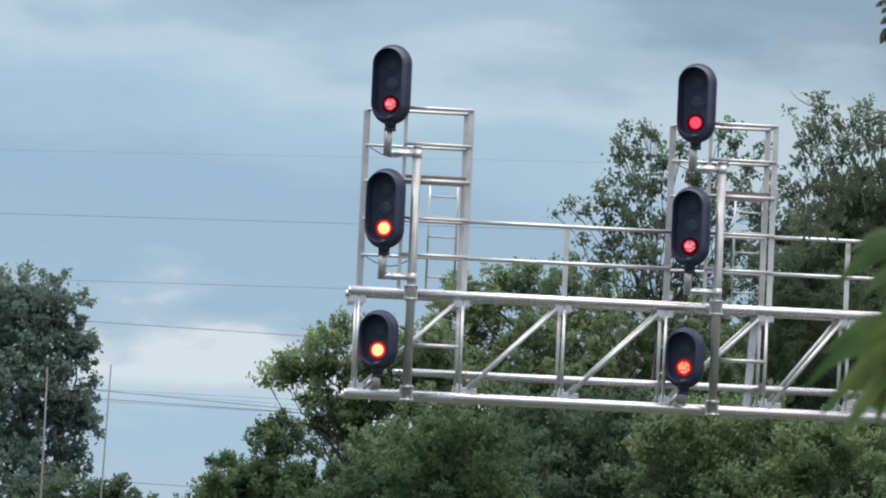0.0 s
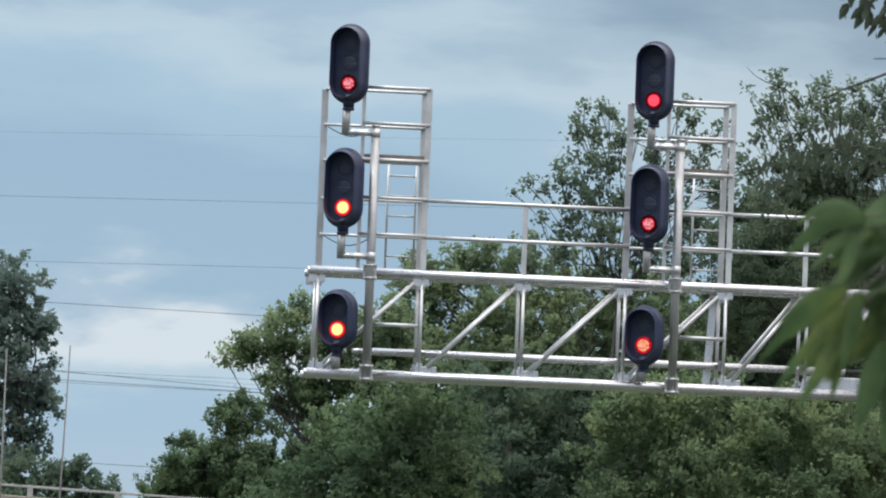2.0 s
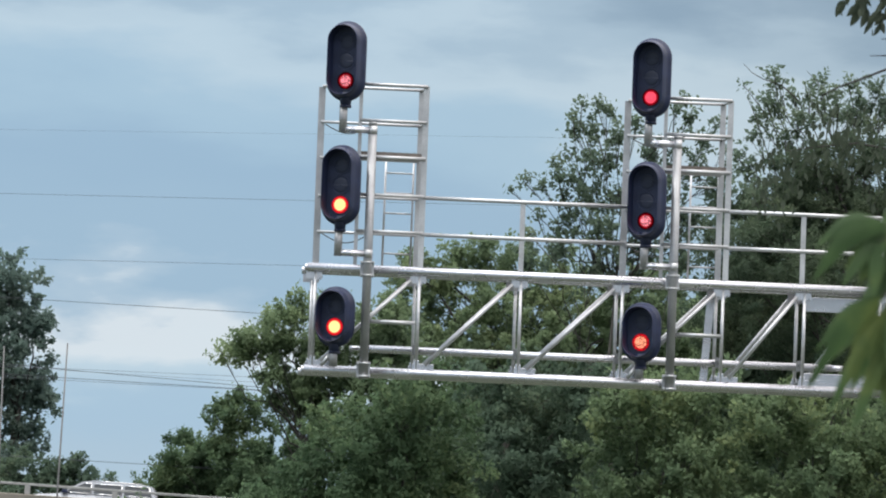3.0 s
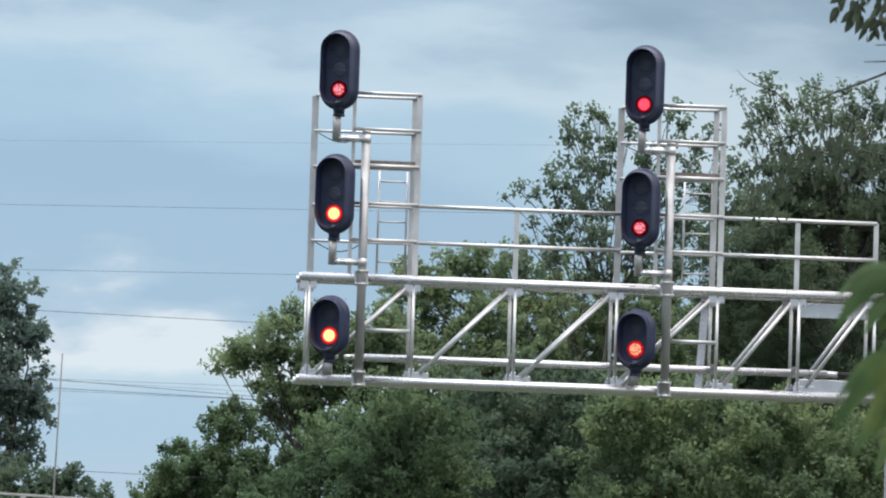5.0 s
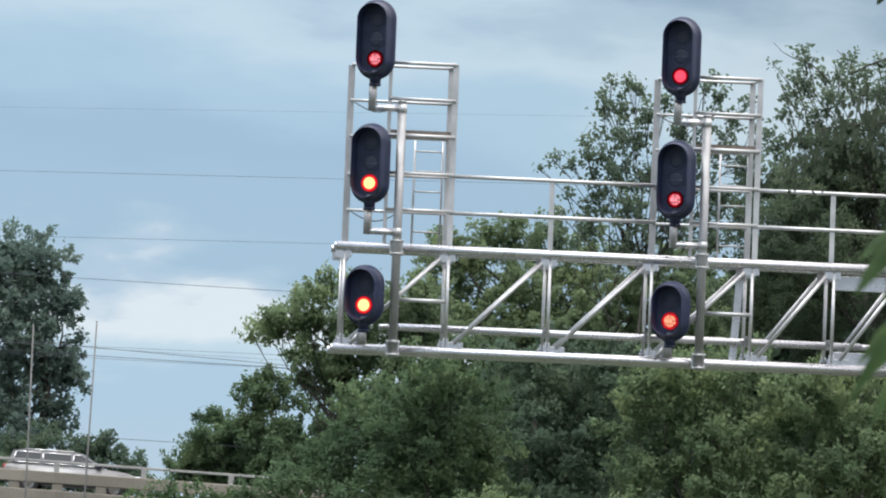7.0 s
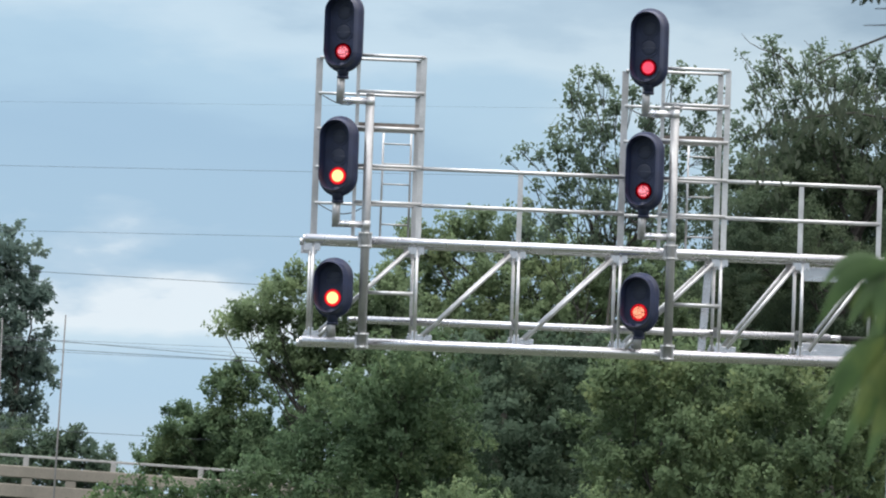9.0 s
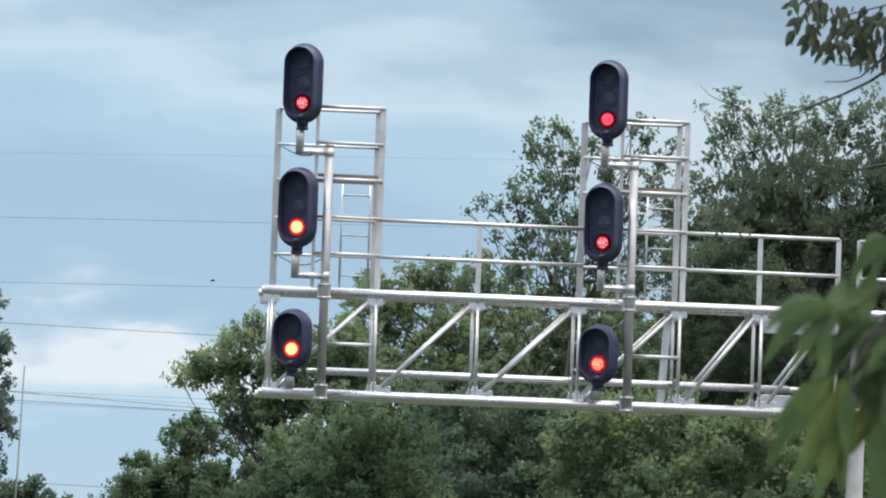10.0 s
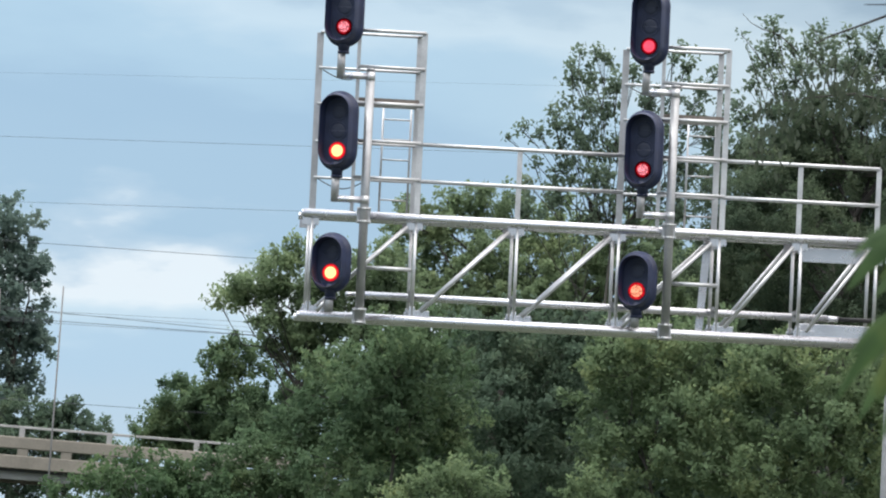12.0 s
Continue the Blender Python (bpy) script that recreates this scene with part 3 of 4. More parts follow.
    for x in (-0.31, 0.31):
        for sg in (-1, 1):
            bm = tube(B(), (0, -0.1, 0), (0, 0.1, 0), 0.32, seg=24)
            bmesh.ops.bevel(bm, geom=[e for e in bm.edges if abs(e.verts[0].co.y - e.verts[1].co.y) < 0.01], offset=0.03, segments=2, affect="EDGES")
            wheel = part("wheel", bm, TYRE, c)
            wheel.matrix_basis = pose(x * length, sg * 0.79, 0.32)
            part("rim", tube(B(), (0, sg * 0.085, 0), (0, sg * 0.108, 0), 0.2, 0.17, 18), CHROME, wheel)
    return c


car_silver = car(CAR_SILVER, "silver estate car with chrome window trim driving over the overpass", 4.4)
car_beige = car(CAR_GREY, "beige saloon car driving over the overpass", 4.3, False)
car_white = car(CAR_WHITE, "white estate car driving over the overpass", 4.5)
car_red = car(CAR_RED, "dark red car following another over the overpass", 4.2)

# ---- poles and wires ----
for x, y, top, lean in ((-11.79, 150.0, 9.2, 1.5), (-13.32, 150.0, 9.05, 0.1)):
    p = empty("thin_pole", pose(x, y, 0, 0, lean, 0), "tall thin grey metal pole before the overpass", "pole", "thin poles")
    part("shaft", tube(B(), (0, 0, 0), (0, 0, top), 0.036, 0.020, 10), POLE_WOOD, p)
    part("base", tube(B(), (0, 0, 0), (0, 0, 0.3), 0.12, 0.09, 12), POLE_WOOD, p)


def wire(y, xa, za, xb, zb, sag, r):
    """One swept strand with a little sag."""
    bm = B()
    rings = []
    for k in range(33):
        u = k / 32
        x, z = xa + (xb - xa) * u, za + (zb - za) * u - 4 * sag * u * (1 - u)
        rings.append([bm.verts.new((x, y + r * math.cos(q), z + r * math.sin(q))) for q in (0, 1.047, 2.094, 3.142, 4.189, 5.236)])
    for p, q in zip(rings, rings[1:]):
        for i in range(6):
            bm.faces.new((p[i], p[(i + 1) % 6], q[(i + 1) % 6], q[i])).smooth = True
    bm.faces.new(rings[0])
    bm.faces.new(rings[-1])
    bmesh.ops.recalc_face_normals(bm, faces=bm.faces)
    ob = part("overhead_wire", bm, WIRE)
    tagged(ob, "thin dark overhead wire across the sky", "wire", "overhead wires")


for x in (-62.0, 58.0):
    p = empty("utility_pole", pose(x, 187, 0), "tall wooden utility pole with crossarms", "utility pole", "utility poles")
    part("shaft", tube(B(), (0, 0, 0), (0, 0, 20.5), 0.2, 0.12, 14), BARK, p)
    for z in (8.0, 8.9, 11.6, 13.6, 15.9, 17.9):
        part("crossarm", box(B(), (-0.08, -0.9, z - 0.08), (0.08, 0.9, z + 0.08), 0.02), BARK, p)
WIRES = (
    (10.49, 9.76, 0.008),
    (11.29, 8.37, 0.007),
    (12.68, 6.30, 0.015),
    (11.02, 8.14, 0.016),
    (10.47, 8.75, 0.010),
    (13.64, 10.78, 0.014),
    (13.31, 14.96, 0.009),
    (15.52, 17.24, 0.009),
    (17.33, 20.09, 0.004),
    (8.15, 5.43, 0.014),
)
for i, (za, zb, r) in enumerate(WIRES):
    wire(187.0 - 0.2 * (i % 3), -62, za, 58, zb, 0.02, r * 0.72)


# ---- trees ----
def leaf_mesh(name, centres, size, rng, outward, aspect=0.54):
    """Many small folded leaves, one island each, shaded softly along the bough they sit on."""
    n = len(centres)
    d = rng.normal(size=(n, 3))
    d[:, 2] -= 0.35
    d /= np.linalg.norm(d, axis=1)[:, None]
    e = rng.normal(size=(n, 3)) * 0.6 + outward
    w = np.cross(d, e)
    w /= np.linalg.norm(w, axis=1)[:, None] + 1e-9
    nr = np.cross(w, d)
    nr *= np.sign((nr * outward).sum(1) + 1e-6)[:, None]
    w = np.cross(d, nr)
    ln = size * rng.uniform(0.6, 1.25, (n, 1))
    base, tip = centres - d * ln * 0.5, centres + d * ln * 0.5
    mid = centres - nr * ln * 0.08
    a, b = mid + w * ln * aspect * 0.5 - d * ln * 0.06, mid - w * ln * aspect * 0.5 - d * ln * 0.06
    co = np.stack([base, a, tip, b], 1).reshape(-1, 3)
    me = bpy.data.meshes.new(name)
    idx = np.arange(n) * 4
    tris = np.stack([idx, idx + 1, idx + 2, idx, idx + 2, idx + 3], 1).reshape(-1)
    me.vertices.add(n * 4)
    me.vertices.foreach_set("co", co.astype(np.float32).ravel())
    me.loops.add(n * 6)
    me.loops.foreach_set("vertex_index", tris.astype(np.int32))
    me.polygons.add(n * 2)
    me.polygons.foreach_set("loop_start", (np.arange(n * 2) * 3).astype(np.int32))
    me.update(calc_edges=True)
    soft = outward * 0.5 + nr * 0.75
    soft /= np.linalg.norm(soft, axis=1)[:, None] + 1e-9
    me.polygons.foreach_set("use_smooth", np.ones(n * 2, dtype=bool))
    me.normals_split_custom_set_from_vertices(np.repeat(soft, 4, axis=0))
    return me


def limb(bm, a, b, r0, r1, rng, bend=0.12):
    """A crooked tapering limb."""
    a, b = Vector(a), Vector(b)
    n = 5
    pts = [a.lerp(b, k / n) for k in range(n + 1)]
    L = (b - a).length
    for p in pts[1:-1]:
        p += Vector(rng.normal(size=3)) * L * bend * 0.4
    for k in range(n):
        ra, rb = r0 + (r1 - r0) * k / n, r0 + (r1 - r0) * (k + 1) / n
        tube(bm, pts[k], pts[k + 1], ra, rb, seg=7, caps=k == n - 1)
    return pts


def tree(name, foot, blobs, mat, label, category="tree", leaf=0.14, fill=3600, clump=0.30, seed=1, trunk_r=0.18, shell=0.45):
    """Trunk and limbs to every bough, and a crown of many single leaves grouped in clumps."""
    rng = np.random.RandomState(seed)
    fx, fy = foot
    t = empty(name, pose(fx, fy, 0), label, category)
    blobs = [(x - fx, y - fy, z, r) for x, y, z, r in blobs]
    top = max(b[2] for b in blobs)
    bm = B()
    tops = limb(bm, (0, 0, 0), (np.mean([b[0] for b in blobs]) * 0.6, 0, top * 0.8), trunk_r, trunk_r * 0.35, rng, 0.06)
    part("trunk", bm, BARK, t)
    centres, outs = [], []
    for x, y, z, r in blobs:
        bm = B()
        start = min(tops, key=lambda p: (p - Vector((x, y, z * 0.75))).length)
        pts = limb(bm, start, (x, y, z), trunk_r * 0.26, trunk_r * 0.08, rng)
        k = max(5, int(9 * r * r / (clump * clump) * 0.36) + 5)
        dirs = rng.normal(size=(k, 3))
        dirs /= np.linalg.norm(dirs, axis=1)[:, None]
        rad = r * (shell + (1.27 - shell) * rng.uniform(0, 1, (k, 1)) ** 1.25)
        cc = np.array([[x, y, z]]) + dirs * rad * np.array([[1.0, 1.0, 0.92]])
        cc = cc[cc[:, 2] > 0.15]
        for c in cc[:: 3]:
            tube(bm, pts[-2], c, trunk_r * 0.06, 0.006, seg=4, caps=False)
        m = int(fill * r * r / max(1, len(cc))) + 1
        out = (cc - np.array([[x, y, z]])) / r
        way = out * 0.8 + rng.normal(size=out.shape) * 0.55 + np.array([0, 0, 0.35])
        way /= np.linalg.norm(way, axis=1)[:, None]
        u = rng.uniform(-0.6, 1.0, (len(cc), m, 1))
        spread = clump * 0.36 * (1.05 - 0.6 * np.abs(u)) * rng.uniform(0.6, 1.35, (len(cc), 1, 1))
        off = way[:, None, :] * u * clump * 0.95 + rng.normal(size=(len(cc), m, 3)) * spread
        centres.append((cc[:, None, :] + off).reshape(-1, 3))
        o1 = off / (np.linalg.norm(off, axis=2)[:, :, None] + 1e-6)
        o = o1 * 0.6 + out[:, None, :] * 0.6 + np.array([0, 0, 0.25])
        outs.append((o / (np.linalg.norm(o, axis=2)[:, :, None] + 1e-6)).reshape(-1, 3))
        part("limb", bm, BARK_DARK, t)
    c = np.concatenate(centres)
    c[:, 2] = np.maximum(c[:, 2], 0.05)
    crown = new("crown", leaf_mesh("crown", c, leaf, rng, np.concatenate(outs)))
    crown.data.materials.append(mat)
    crown.parent = t
    return t


LOW_LEFT = [
    (-7.94, 103.97, 2.91, 0.24),
    (-7.44, 104.48, 3.16, 0.29),
    (-6.87, 103.90, 3.39, 0.29),
    (-6.47, 104.31, 3.60, 0.24),
    (-6.06, 104.05, 3.32, 0.39),
    (-5.59, 104.27, 3.32, 0.43),
    (-4.97, 103.98, 3.20, 0.48),
    (-6.82, 103.53, 2.81, 0.43),
    (-5.73, 103.59, 2.65, 0.65),
    (-4.43, 103.54, 2.55, 0.76),
]
LOW_MID = [
    (-4.25, 103.61, 3.15, 0.50),
    (-3.68, 103.75, 3.51, 0.49),
    (-3.94, 104.46, 4.00, 0.35),
    (-3.23, 104.13, 4.02, 0.52),
    (-3.53, 104.32, 4.50, 0.37),
    (-3.04, 104.07, 4.74, 0.49),
    (-2.54, 104.14, 4.38, 0.65),
    (-2.88, 104.31, 3.45, 0.76),
    (-2.02, 104.43, 3.76, 0.76),
    (-2.42, 104.41, 5.16, 0.60),
    (-3.02, 104.32, 5.37, 0.30),
    (-2.64, 103.59, 5.66, 0.38),
    (-1.99, 103.86, 5.59, 0.54),
    (-3.15, 104.05, 2.62, 0.87),
    (-4.80, 103.72, 3.67, 0.28),
    (-4.42, 104.19, 3.89, 0.35),
    (-4.11, 103.81, 3.52, 0.39),
    (-4.65, 104.03, 3.17, 0.43),
    (-5.14, 103.61, 3.68, 0.19),
]
tree("shrub", (-6.4, 104.3), LOW_LEFT, LEAF_LUSH, "dense green shrub below the overpass rail", "shrub", 0.105, 5000, 0.25, 3, 0.05)
tree("shrub", (-3.3, 104.5), LOW_MID, LEAF_MID, "dense green shrub below the taller trees", "shrub", 0.105, 4800, 0.25, 4, 0.06)
LEFT = [
    (-5.41, 111.72, 7.12, 0.19),
    (-5.21, 112.37, 7.23, 0.23),
    (-4.97, 111.71, 7.51, 0.28),
    (-4.60, 112.42, 7.80, 0.30),
    (-4.61, 111.99, 7.19, 0.37),
    (-4.13, 112.11, 8.04, 0.28),
    (-3.79, 112.27, 8.19, 0.30),
    (-4.21, 112.02, 7.45, 0.49),
    (-3.62, 111.80, 7.46, 0.58),
    (-3.11, 111.69, 7.83, 0.58),
    (-4.42, 111.58, 6.69, 0.30),
    (-4.01, 112.24, 6.71, 0.40),
    (-3.53, 111.94, 6.66, 0.58),
    (-2.89, 111.66, 6.91, 0.70),
    (-2.48, 112.38, 7.67, 0.70),
    (-2.02, 111.77, 8.12, 0.52),
    (-1.75, 111.91, 7.44, 0.70),
    (-2.18, 111.80, 6.60, 0.70),
    (-4.15, 112.13, 6.14, 0.23),
    (-3.75, 112.08, 6.28, 0.37),
    (-3.15, 112.10, 5.98, 0.47),
    (-4.34, 112.06, 6.33, 0.26),
    (-3.85, 112.04, 5.94, 0.28),
    (-3.46, 112.26, 6.15, 0.42),
    (-3.31, 112.21, 5.68, 0.40),
    (-4.80, 112.12, 7.31, 0.33),
]
tree("tree", (-3.2, 112), LEFT, LEAF_OLIVE, "bushy olive-green broadleaf tree with ragged outline", "tree", 0.11, 5600, 0.23, 5, 0.07, 0.2)
NOTCH = [
    (-8.99, 187.44, 9.04, 0.43),
    (-8.52, 187.48, 9.32, 0.37),
    (-7.92, 187.41, 9.09, 0.39),
    (-9.35, 187.59, 8.64, 0.18),
    (-8.27, 187.15, 8.47, 0.39),
    (-7.50, 187.20, 8.71, 0.31),
    (-10.50, 189.11, 8.05, 0.32),
    (-10.09, 189.10, 7.77, 0.43),
    (-9.21, 187.25, 7.75, 0.55),
    (-10.73, 186.86, 7.27, 0.33),
    (-10.53, 187.29, 6.71, 0.62),
    (-9.61, 188.48, 6.79, 0.82),
    (-8.68, 188.67, 7.53, 0.67),
    (-8.16, 186.86, 6.62, 1.01),
    (-11.21, 188.19, 6.75, 0.31),
    (-11.69, 186.80, 6.25, 0.21),
    (-11.13, 188.04, 6.21, 0.35),
    (-7.47, 188.34, 7.18, 0.75),
    (-6.70, 189.17, 7.05, 0.63),
    (-6.99, 187.42, 6.10, 1.07),
    (-5.89, 188.73, 6.97, 0.98),
    (-9.00, 188.89, 5.85, 0.98),
    (-9.98, 189.01, 5.70, 0.79),
    (-7.73, 186.81, 7.80, 0.27),
    (-6.31, 188.06, 7.91, 0.63),
    (-8.65, 187.02, 8.55, 0.51),
    (-9.71, 187.86, 7.26, 0.67),
    (-8.71, 187.80, 6.91, 0.86),
    (-7.62, 188.05, 6.48, 0.94),
    (-10.34, 187.96, 6.15, 0.67),
    (-10.83, 188.22, 5.84, 0.43),
    (-11.40, 187.79, 5.94, 0.27),
    (-9.98, 188.26, 6.37, 0.59),
    (-8.59, 188.37, 6.05, 0.79),
]
tree("tree", (-8.5, 188), NOTCH, LEAF_MID, "dark ragged tree standing beyond the overpass rail", "tree", 0.15, 4600, 0.34, 6, 0.08, 0.25)
BEHIND = [
    (-1.73, 127.56, 9.96, 0.60),
    (-1.08, 127.80, 10.20, 0.53),
    (-0.22, 127.86, 10.44, 0.53),
    (0.66, 128.39, 10.31, 0.67),
    (-0.52, 128.00, 9.43, 1.07),
    (0.96, 127.68, 9.20, 1.20),
    (-1.83, 128.20, 8.73, 1.07),
    (-1.13, 127.20, 8.03, 1.20),
    (0.33, 127.23, 8.09, 1.20),
    (1.67, 127.58, 9.89, 0.80),
    (1.91, 127.60, 8.56, 1.07),
    (3.10, 127.91, 9.15, 0.93),
    (4.15, 127.24, 8.89, 1.07),
    (3.42, 128.62, 8.13, 1.07),
    (4.59, 127.27, 7.84, 0.93),
    (3.73, 127.40, 9.81, 0.80),
]
tree("tree", (0.0, 128), BEHIND, LEAF_OLIVE, "olive-green broadleaf tree behind the signal bridge", "tree", 0.115, 4600, 0.25, 7)
AIRY = [
    (0.41, 118.30, 11.31, 0.10),
    (0.71, 117.55, 11.45, 0.16),
    (1.06, 117.69, 11.36, 0.21),
    (1.35, 117.87, 11.88, 0.21),
    (1.48, 117.74, 11.54, 0.29),
    (1.65, 118.30, 12.15, 0.17),
    (1.73, 117.85, 12.92, 0.16),
    (1.97, 118.14, 13.25, 0.18),
    (2.28, 117.99, 13.17, 0.21),
    (2.59, 118.08, 13.11, 0.21),
    (1.88, 118.44, 12.68, 0.26),
    (2.25, 118.44, 12.69, 0.31),
    (2.67, 117.61, 12.51, 0.33),
    (2.09, 118.34, 12.12, 0.38),
    (2.58, 117.85, 11.91, 0.42),
    (1.79, 117.60, 11.54, 0.33),
    (2.18, 117.88, 11.28, 0.48),
    (1.57, 118.01, 11.13, 0.26),
    (2.81, 118.46, 11.23, 0.49),
    (1.71, 117.87, 10.64, 0.42),
    (2.45, 117.51, 10.40, 0.55),
    (1.03, 118.36, 10.76, 0.16),
    (0.99, 117.61, 10.21, 0.23),
    (0.83, 117.98, 9.74, 0.33),
    (1.51, 118.35, 9.92, 0.43),
    (2.38, 118.01, 9.56, 0.61),
    (3.10, 117.95, 12.81, 0.29),
    (3.50, 118.30, 12.24, 0.42),
    (3.92, 117.52, 13.24, 0.21),
    (4.21, 118.07, 13.43, 0.18),
    (4.26, 117.91, 12.99, 0.26),
    (4.90, 118.49, 12.95, 0.19),
    (4.60, 118.30, 12.54, 0.30),
    (3.97, 117.55, 12.32, 0.36),
    (3.65, 117.69, 11.33, 0.55),
    (4.49, 117.95, 11.89, 0.45),
    (5.10, 118.20, 12.31, 0.16),
    (4.94, 117.83, 11.53, 0.42),
    (4.29, 117.86, 10.76, 0.61),
    (5.07, 118.42, 10.59, 0.56),
    (3.36, 118.45, 10.14, 0.68),
    (4.22, 117.91, 9.77, 0.68),
]
tree("tree", (3.2, 118), AIRY, LEAF_GREY, "tall thin-leaved tree with sky showing through", "tree", 0.135, 1500, 0.19, 9, 0.06, 0.12)
DARK = [
    (5.97, 100.31, 10.50, 0.44),
    (5.62, 100.31, 9.96, 0.61),
    (6.47, 100.09, 10.61, 0.50),
    (7.06, 100.41, 10.77, 0.50),
    (5.09, 99.56, 9.19, 0.60),
    (6.18, 100.46, 9.52, 0.89),
    (7.08, 100.07, 9.75, 0.94),
    (7.86, 99.80, 10.60, 0.83),
    (8.36, 100.33, 9.62, 1.15),
    (5.67, 100.16, 8.64, 0.83),
    (6.95, 100.49, 8.61, 0.94),
    (8.25, 99.61, 8.30, 1.14),
    (4.94, 100.08, 8.49, 0.52),
]
tree("tree", (7.2, 100), DARK, LEAF_DEEP_SHADE, "tall dark green tree with full crown", "tree", 0.078, 7600, 0.24, 11, 0.16, 0.30)
CREST = [
    (5.03, 109.40, 12.88, 0.08),
    (5.10, 108.83, 12.62, 0.07),
    (5.59, 108.58, 13.10, 0.17),
    (5.73, 109.03, 12.90, 0.22),
    (5.46, 109.16, 12.61, 0.19),
    (5.32, 109.39, 12.23, 0.24),
    (5.72, 109.47, 12.43, 0.31),
    (5.39, 109.27, 11.88, 0.24),
    (5.01, 109.26, 11.45, 0.19),
    (5.19, 109.21, 11.11, 0.33),
    (6.04, 109.20, 12.65, 0.24),
    (6.38, 109.27, 12.84, 0.17),
    (6.66, 109.47, 13.10, 0.15),
    (6.59, 108.87, 12.64, 0.27),
    (6.90, 108.58, 12.74, 0.21),
    (7.14, 108.74, 12.88, 0.19),
    (6.25, 108.72, 12.21, 0.33),
    (5.88, 108.86, 11.86, 0.33),
    (6.86, 109.31, 12.29, 0.39),
    (7.36, 108.56, 12.59, 0.31),
    (7.67, 108.95, 12.87, 0.26),
    (7.32, 109.31, 12.26, 0.39),
    (7.84, 108.76, 12.40, 0.39),
    (5.40, 108.56, 10.67, 0.38),
    (5.73, 108.74, 11.27, 0.39),
    (8.16, 108.59, 12.74, 0.34),
    (8.54, 109.31, 13.06, 0.34),
    (8.30, 108.67, 12.19, 0.45),
    (8.85, 108.70, 12.67, 0.40),
]
crest = tree("tree", (7.6, 109), CREST, LEAF_GREY, "loose-crowned green tree rising over a darker one", "tree", 0.12, 1750, 0.18, 10, 0.07, 0.12)
for way, r0 in ((((-2.59, 0.00, 13.28), (-2.41, 0.00, 13.10), (-2.18, 0.00, 12.98), (-1.81, 0.00, 12.87), (-1.46, 0.00, 12.57)), 0.004), (((-1.31, 0.00, 13.18), (-1.11, 0.00, 12.99), (-0.89, 0.00, 12.71)), 0.005)):
    bm = B()
    for k, (a, b) in enumerate(zip(way, way[1:])):
        tube(bm, a, b, r0 + 0.003 * k, r0 + 0.003 * (k + 1), seg=6)
    part("bare_twig", bm, BARK, crest, "leafless grey twig")
DARK_BACK = [
    (6.15, 133.63, 12.40, 0.77),
    (7.90, 133.95, 12.77, 1.05),
    (7.25, 134.36, 11.79, 1.05),
    (6.41, 133.94, 11.03, 0.84),
    (9.14, 133.39, 12.34, 1.26),
    (10.76, 134.28, 11.77, 1.33),
    (8.20, 133.23, 10.76, 1.26),
    (9.80, 134.15, 10.60, 1.26),
    (6.85, 133.51, 9.89, 1.12),
]
tree("tree", (9.0, 134), DARK_BACK, LEAF_DEEP_SHADE, "dark green tree filling in behind a taller one", "tree", 0.11, 5000, 0.28, 12, 0.13, 0.25)
DARK_LOW = [
    (4.58, 97.64, 8.26, 0.82),
    (5.70, 97.43, 8.09, 0.92),
    (6.98, 98.09, 7.76, 1.02),
    (8.39, 97.68, 7.28, 1.12),
    (4.32, 97.98, 7.25, 0.82),
    (5.49, 98.50, 6.91, 0.92),
    (6.69, 97.78, 6.41, 0.92),
    (7.88, 97.19, 5.71, 1.02),
]
tree("tree", (6.6, 98), DARK_LOW, LEAF_DEEP_SHADE, "dark green tree standing in shade", "tree", 0.066, 9500, 0.24, 13, 0.10, 0.30)
for nm, foot, bl, mat, seed in (
        ("shrub", (-1.4, 97), [
    (-2.12, 96.96, 5.04, 0.81),
    (-1.32, 96.53, 5.46, 0.76),
    (-0.73, 96.73, 5.69, 0.61),
    (-1.50, 97.09, 4.46, 0.91),
    (-2.07, 97.19, 3.64, 0.91),
    (-0.66, 97.28, 3.79, 0.96),
    (-0.80, 97.15, 4.79, 0.71),
        ], LEAF_MID, 15),
        ("shrub", (0.9, 100), [
    (0.19, 100.59, 5.88, 0.83),
    (1.02, 100.44, 6.01, 0.78),
    (1.75, 100.27, 5.93, 0.73),
    (0.32, 99.91, 4.92, 0.94),
    (1.37, 100.21, 4.97, 0.94),
    (0.57, 100.03, 3.89, 0.99),
    (1.71, 100.21, 3.94, 0.99),
        ], LEAF_DARK, 17),
        ("shrub", (3.1, 95), [
    (2.46, 95.11, 5.53, 0.74),
    (3.24, 94.85, 5.75, 0.74),
    (4.04, 95.11, 5.69, 0.69),
    (2.70, 95.60, 4.67, 0.89),
    (3.75, 94.60, 4.77, 0.89),
    (2.92, 95.16, 3.77, 0.94),
    (4.07, 94.42, 3.89, 0.94),
        ], LEAF_YELLOW, 19),
        ("shrub", (5.8, 94), [
    (4.88, 93.92, 5.47, 0.73),
    (5.80, 94.48, 5.43, 0.73),
    (6.66, 94.02, 5.25, 0.78),
    (5.13, 94.35, 4.62, 0.88),
    (6.16, 93.51, 4.43, 0.88),
    (7.34, 93.64, 4.38, 0.88),
    (5.01, 93.58, 3.71, 0.88),
    (6.46, 94.74, 3.59, 0.93),
        ], LEAF_YELLOW, 21)):
    tree(nm, foot, bl, mat, "thick leafy green shrub in the wood's edge", "shrub", 0.108, 4700, 0.26, seed, 0.06)
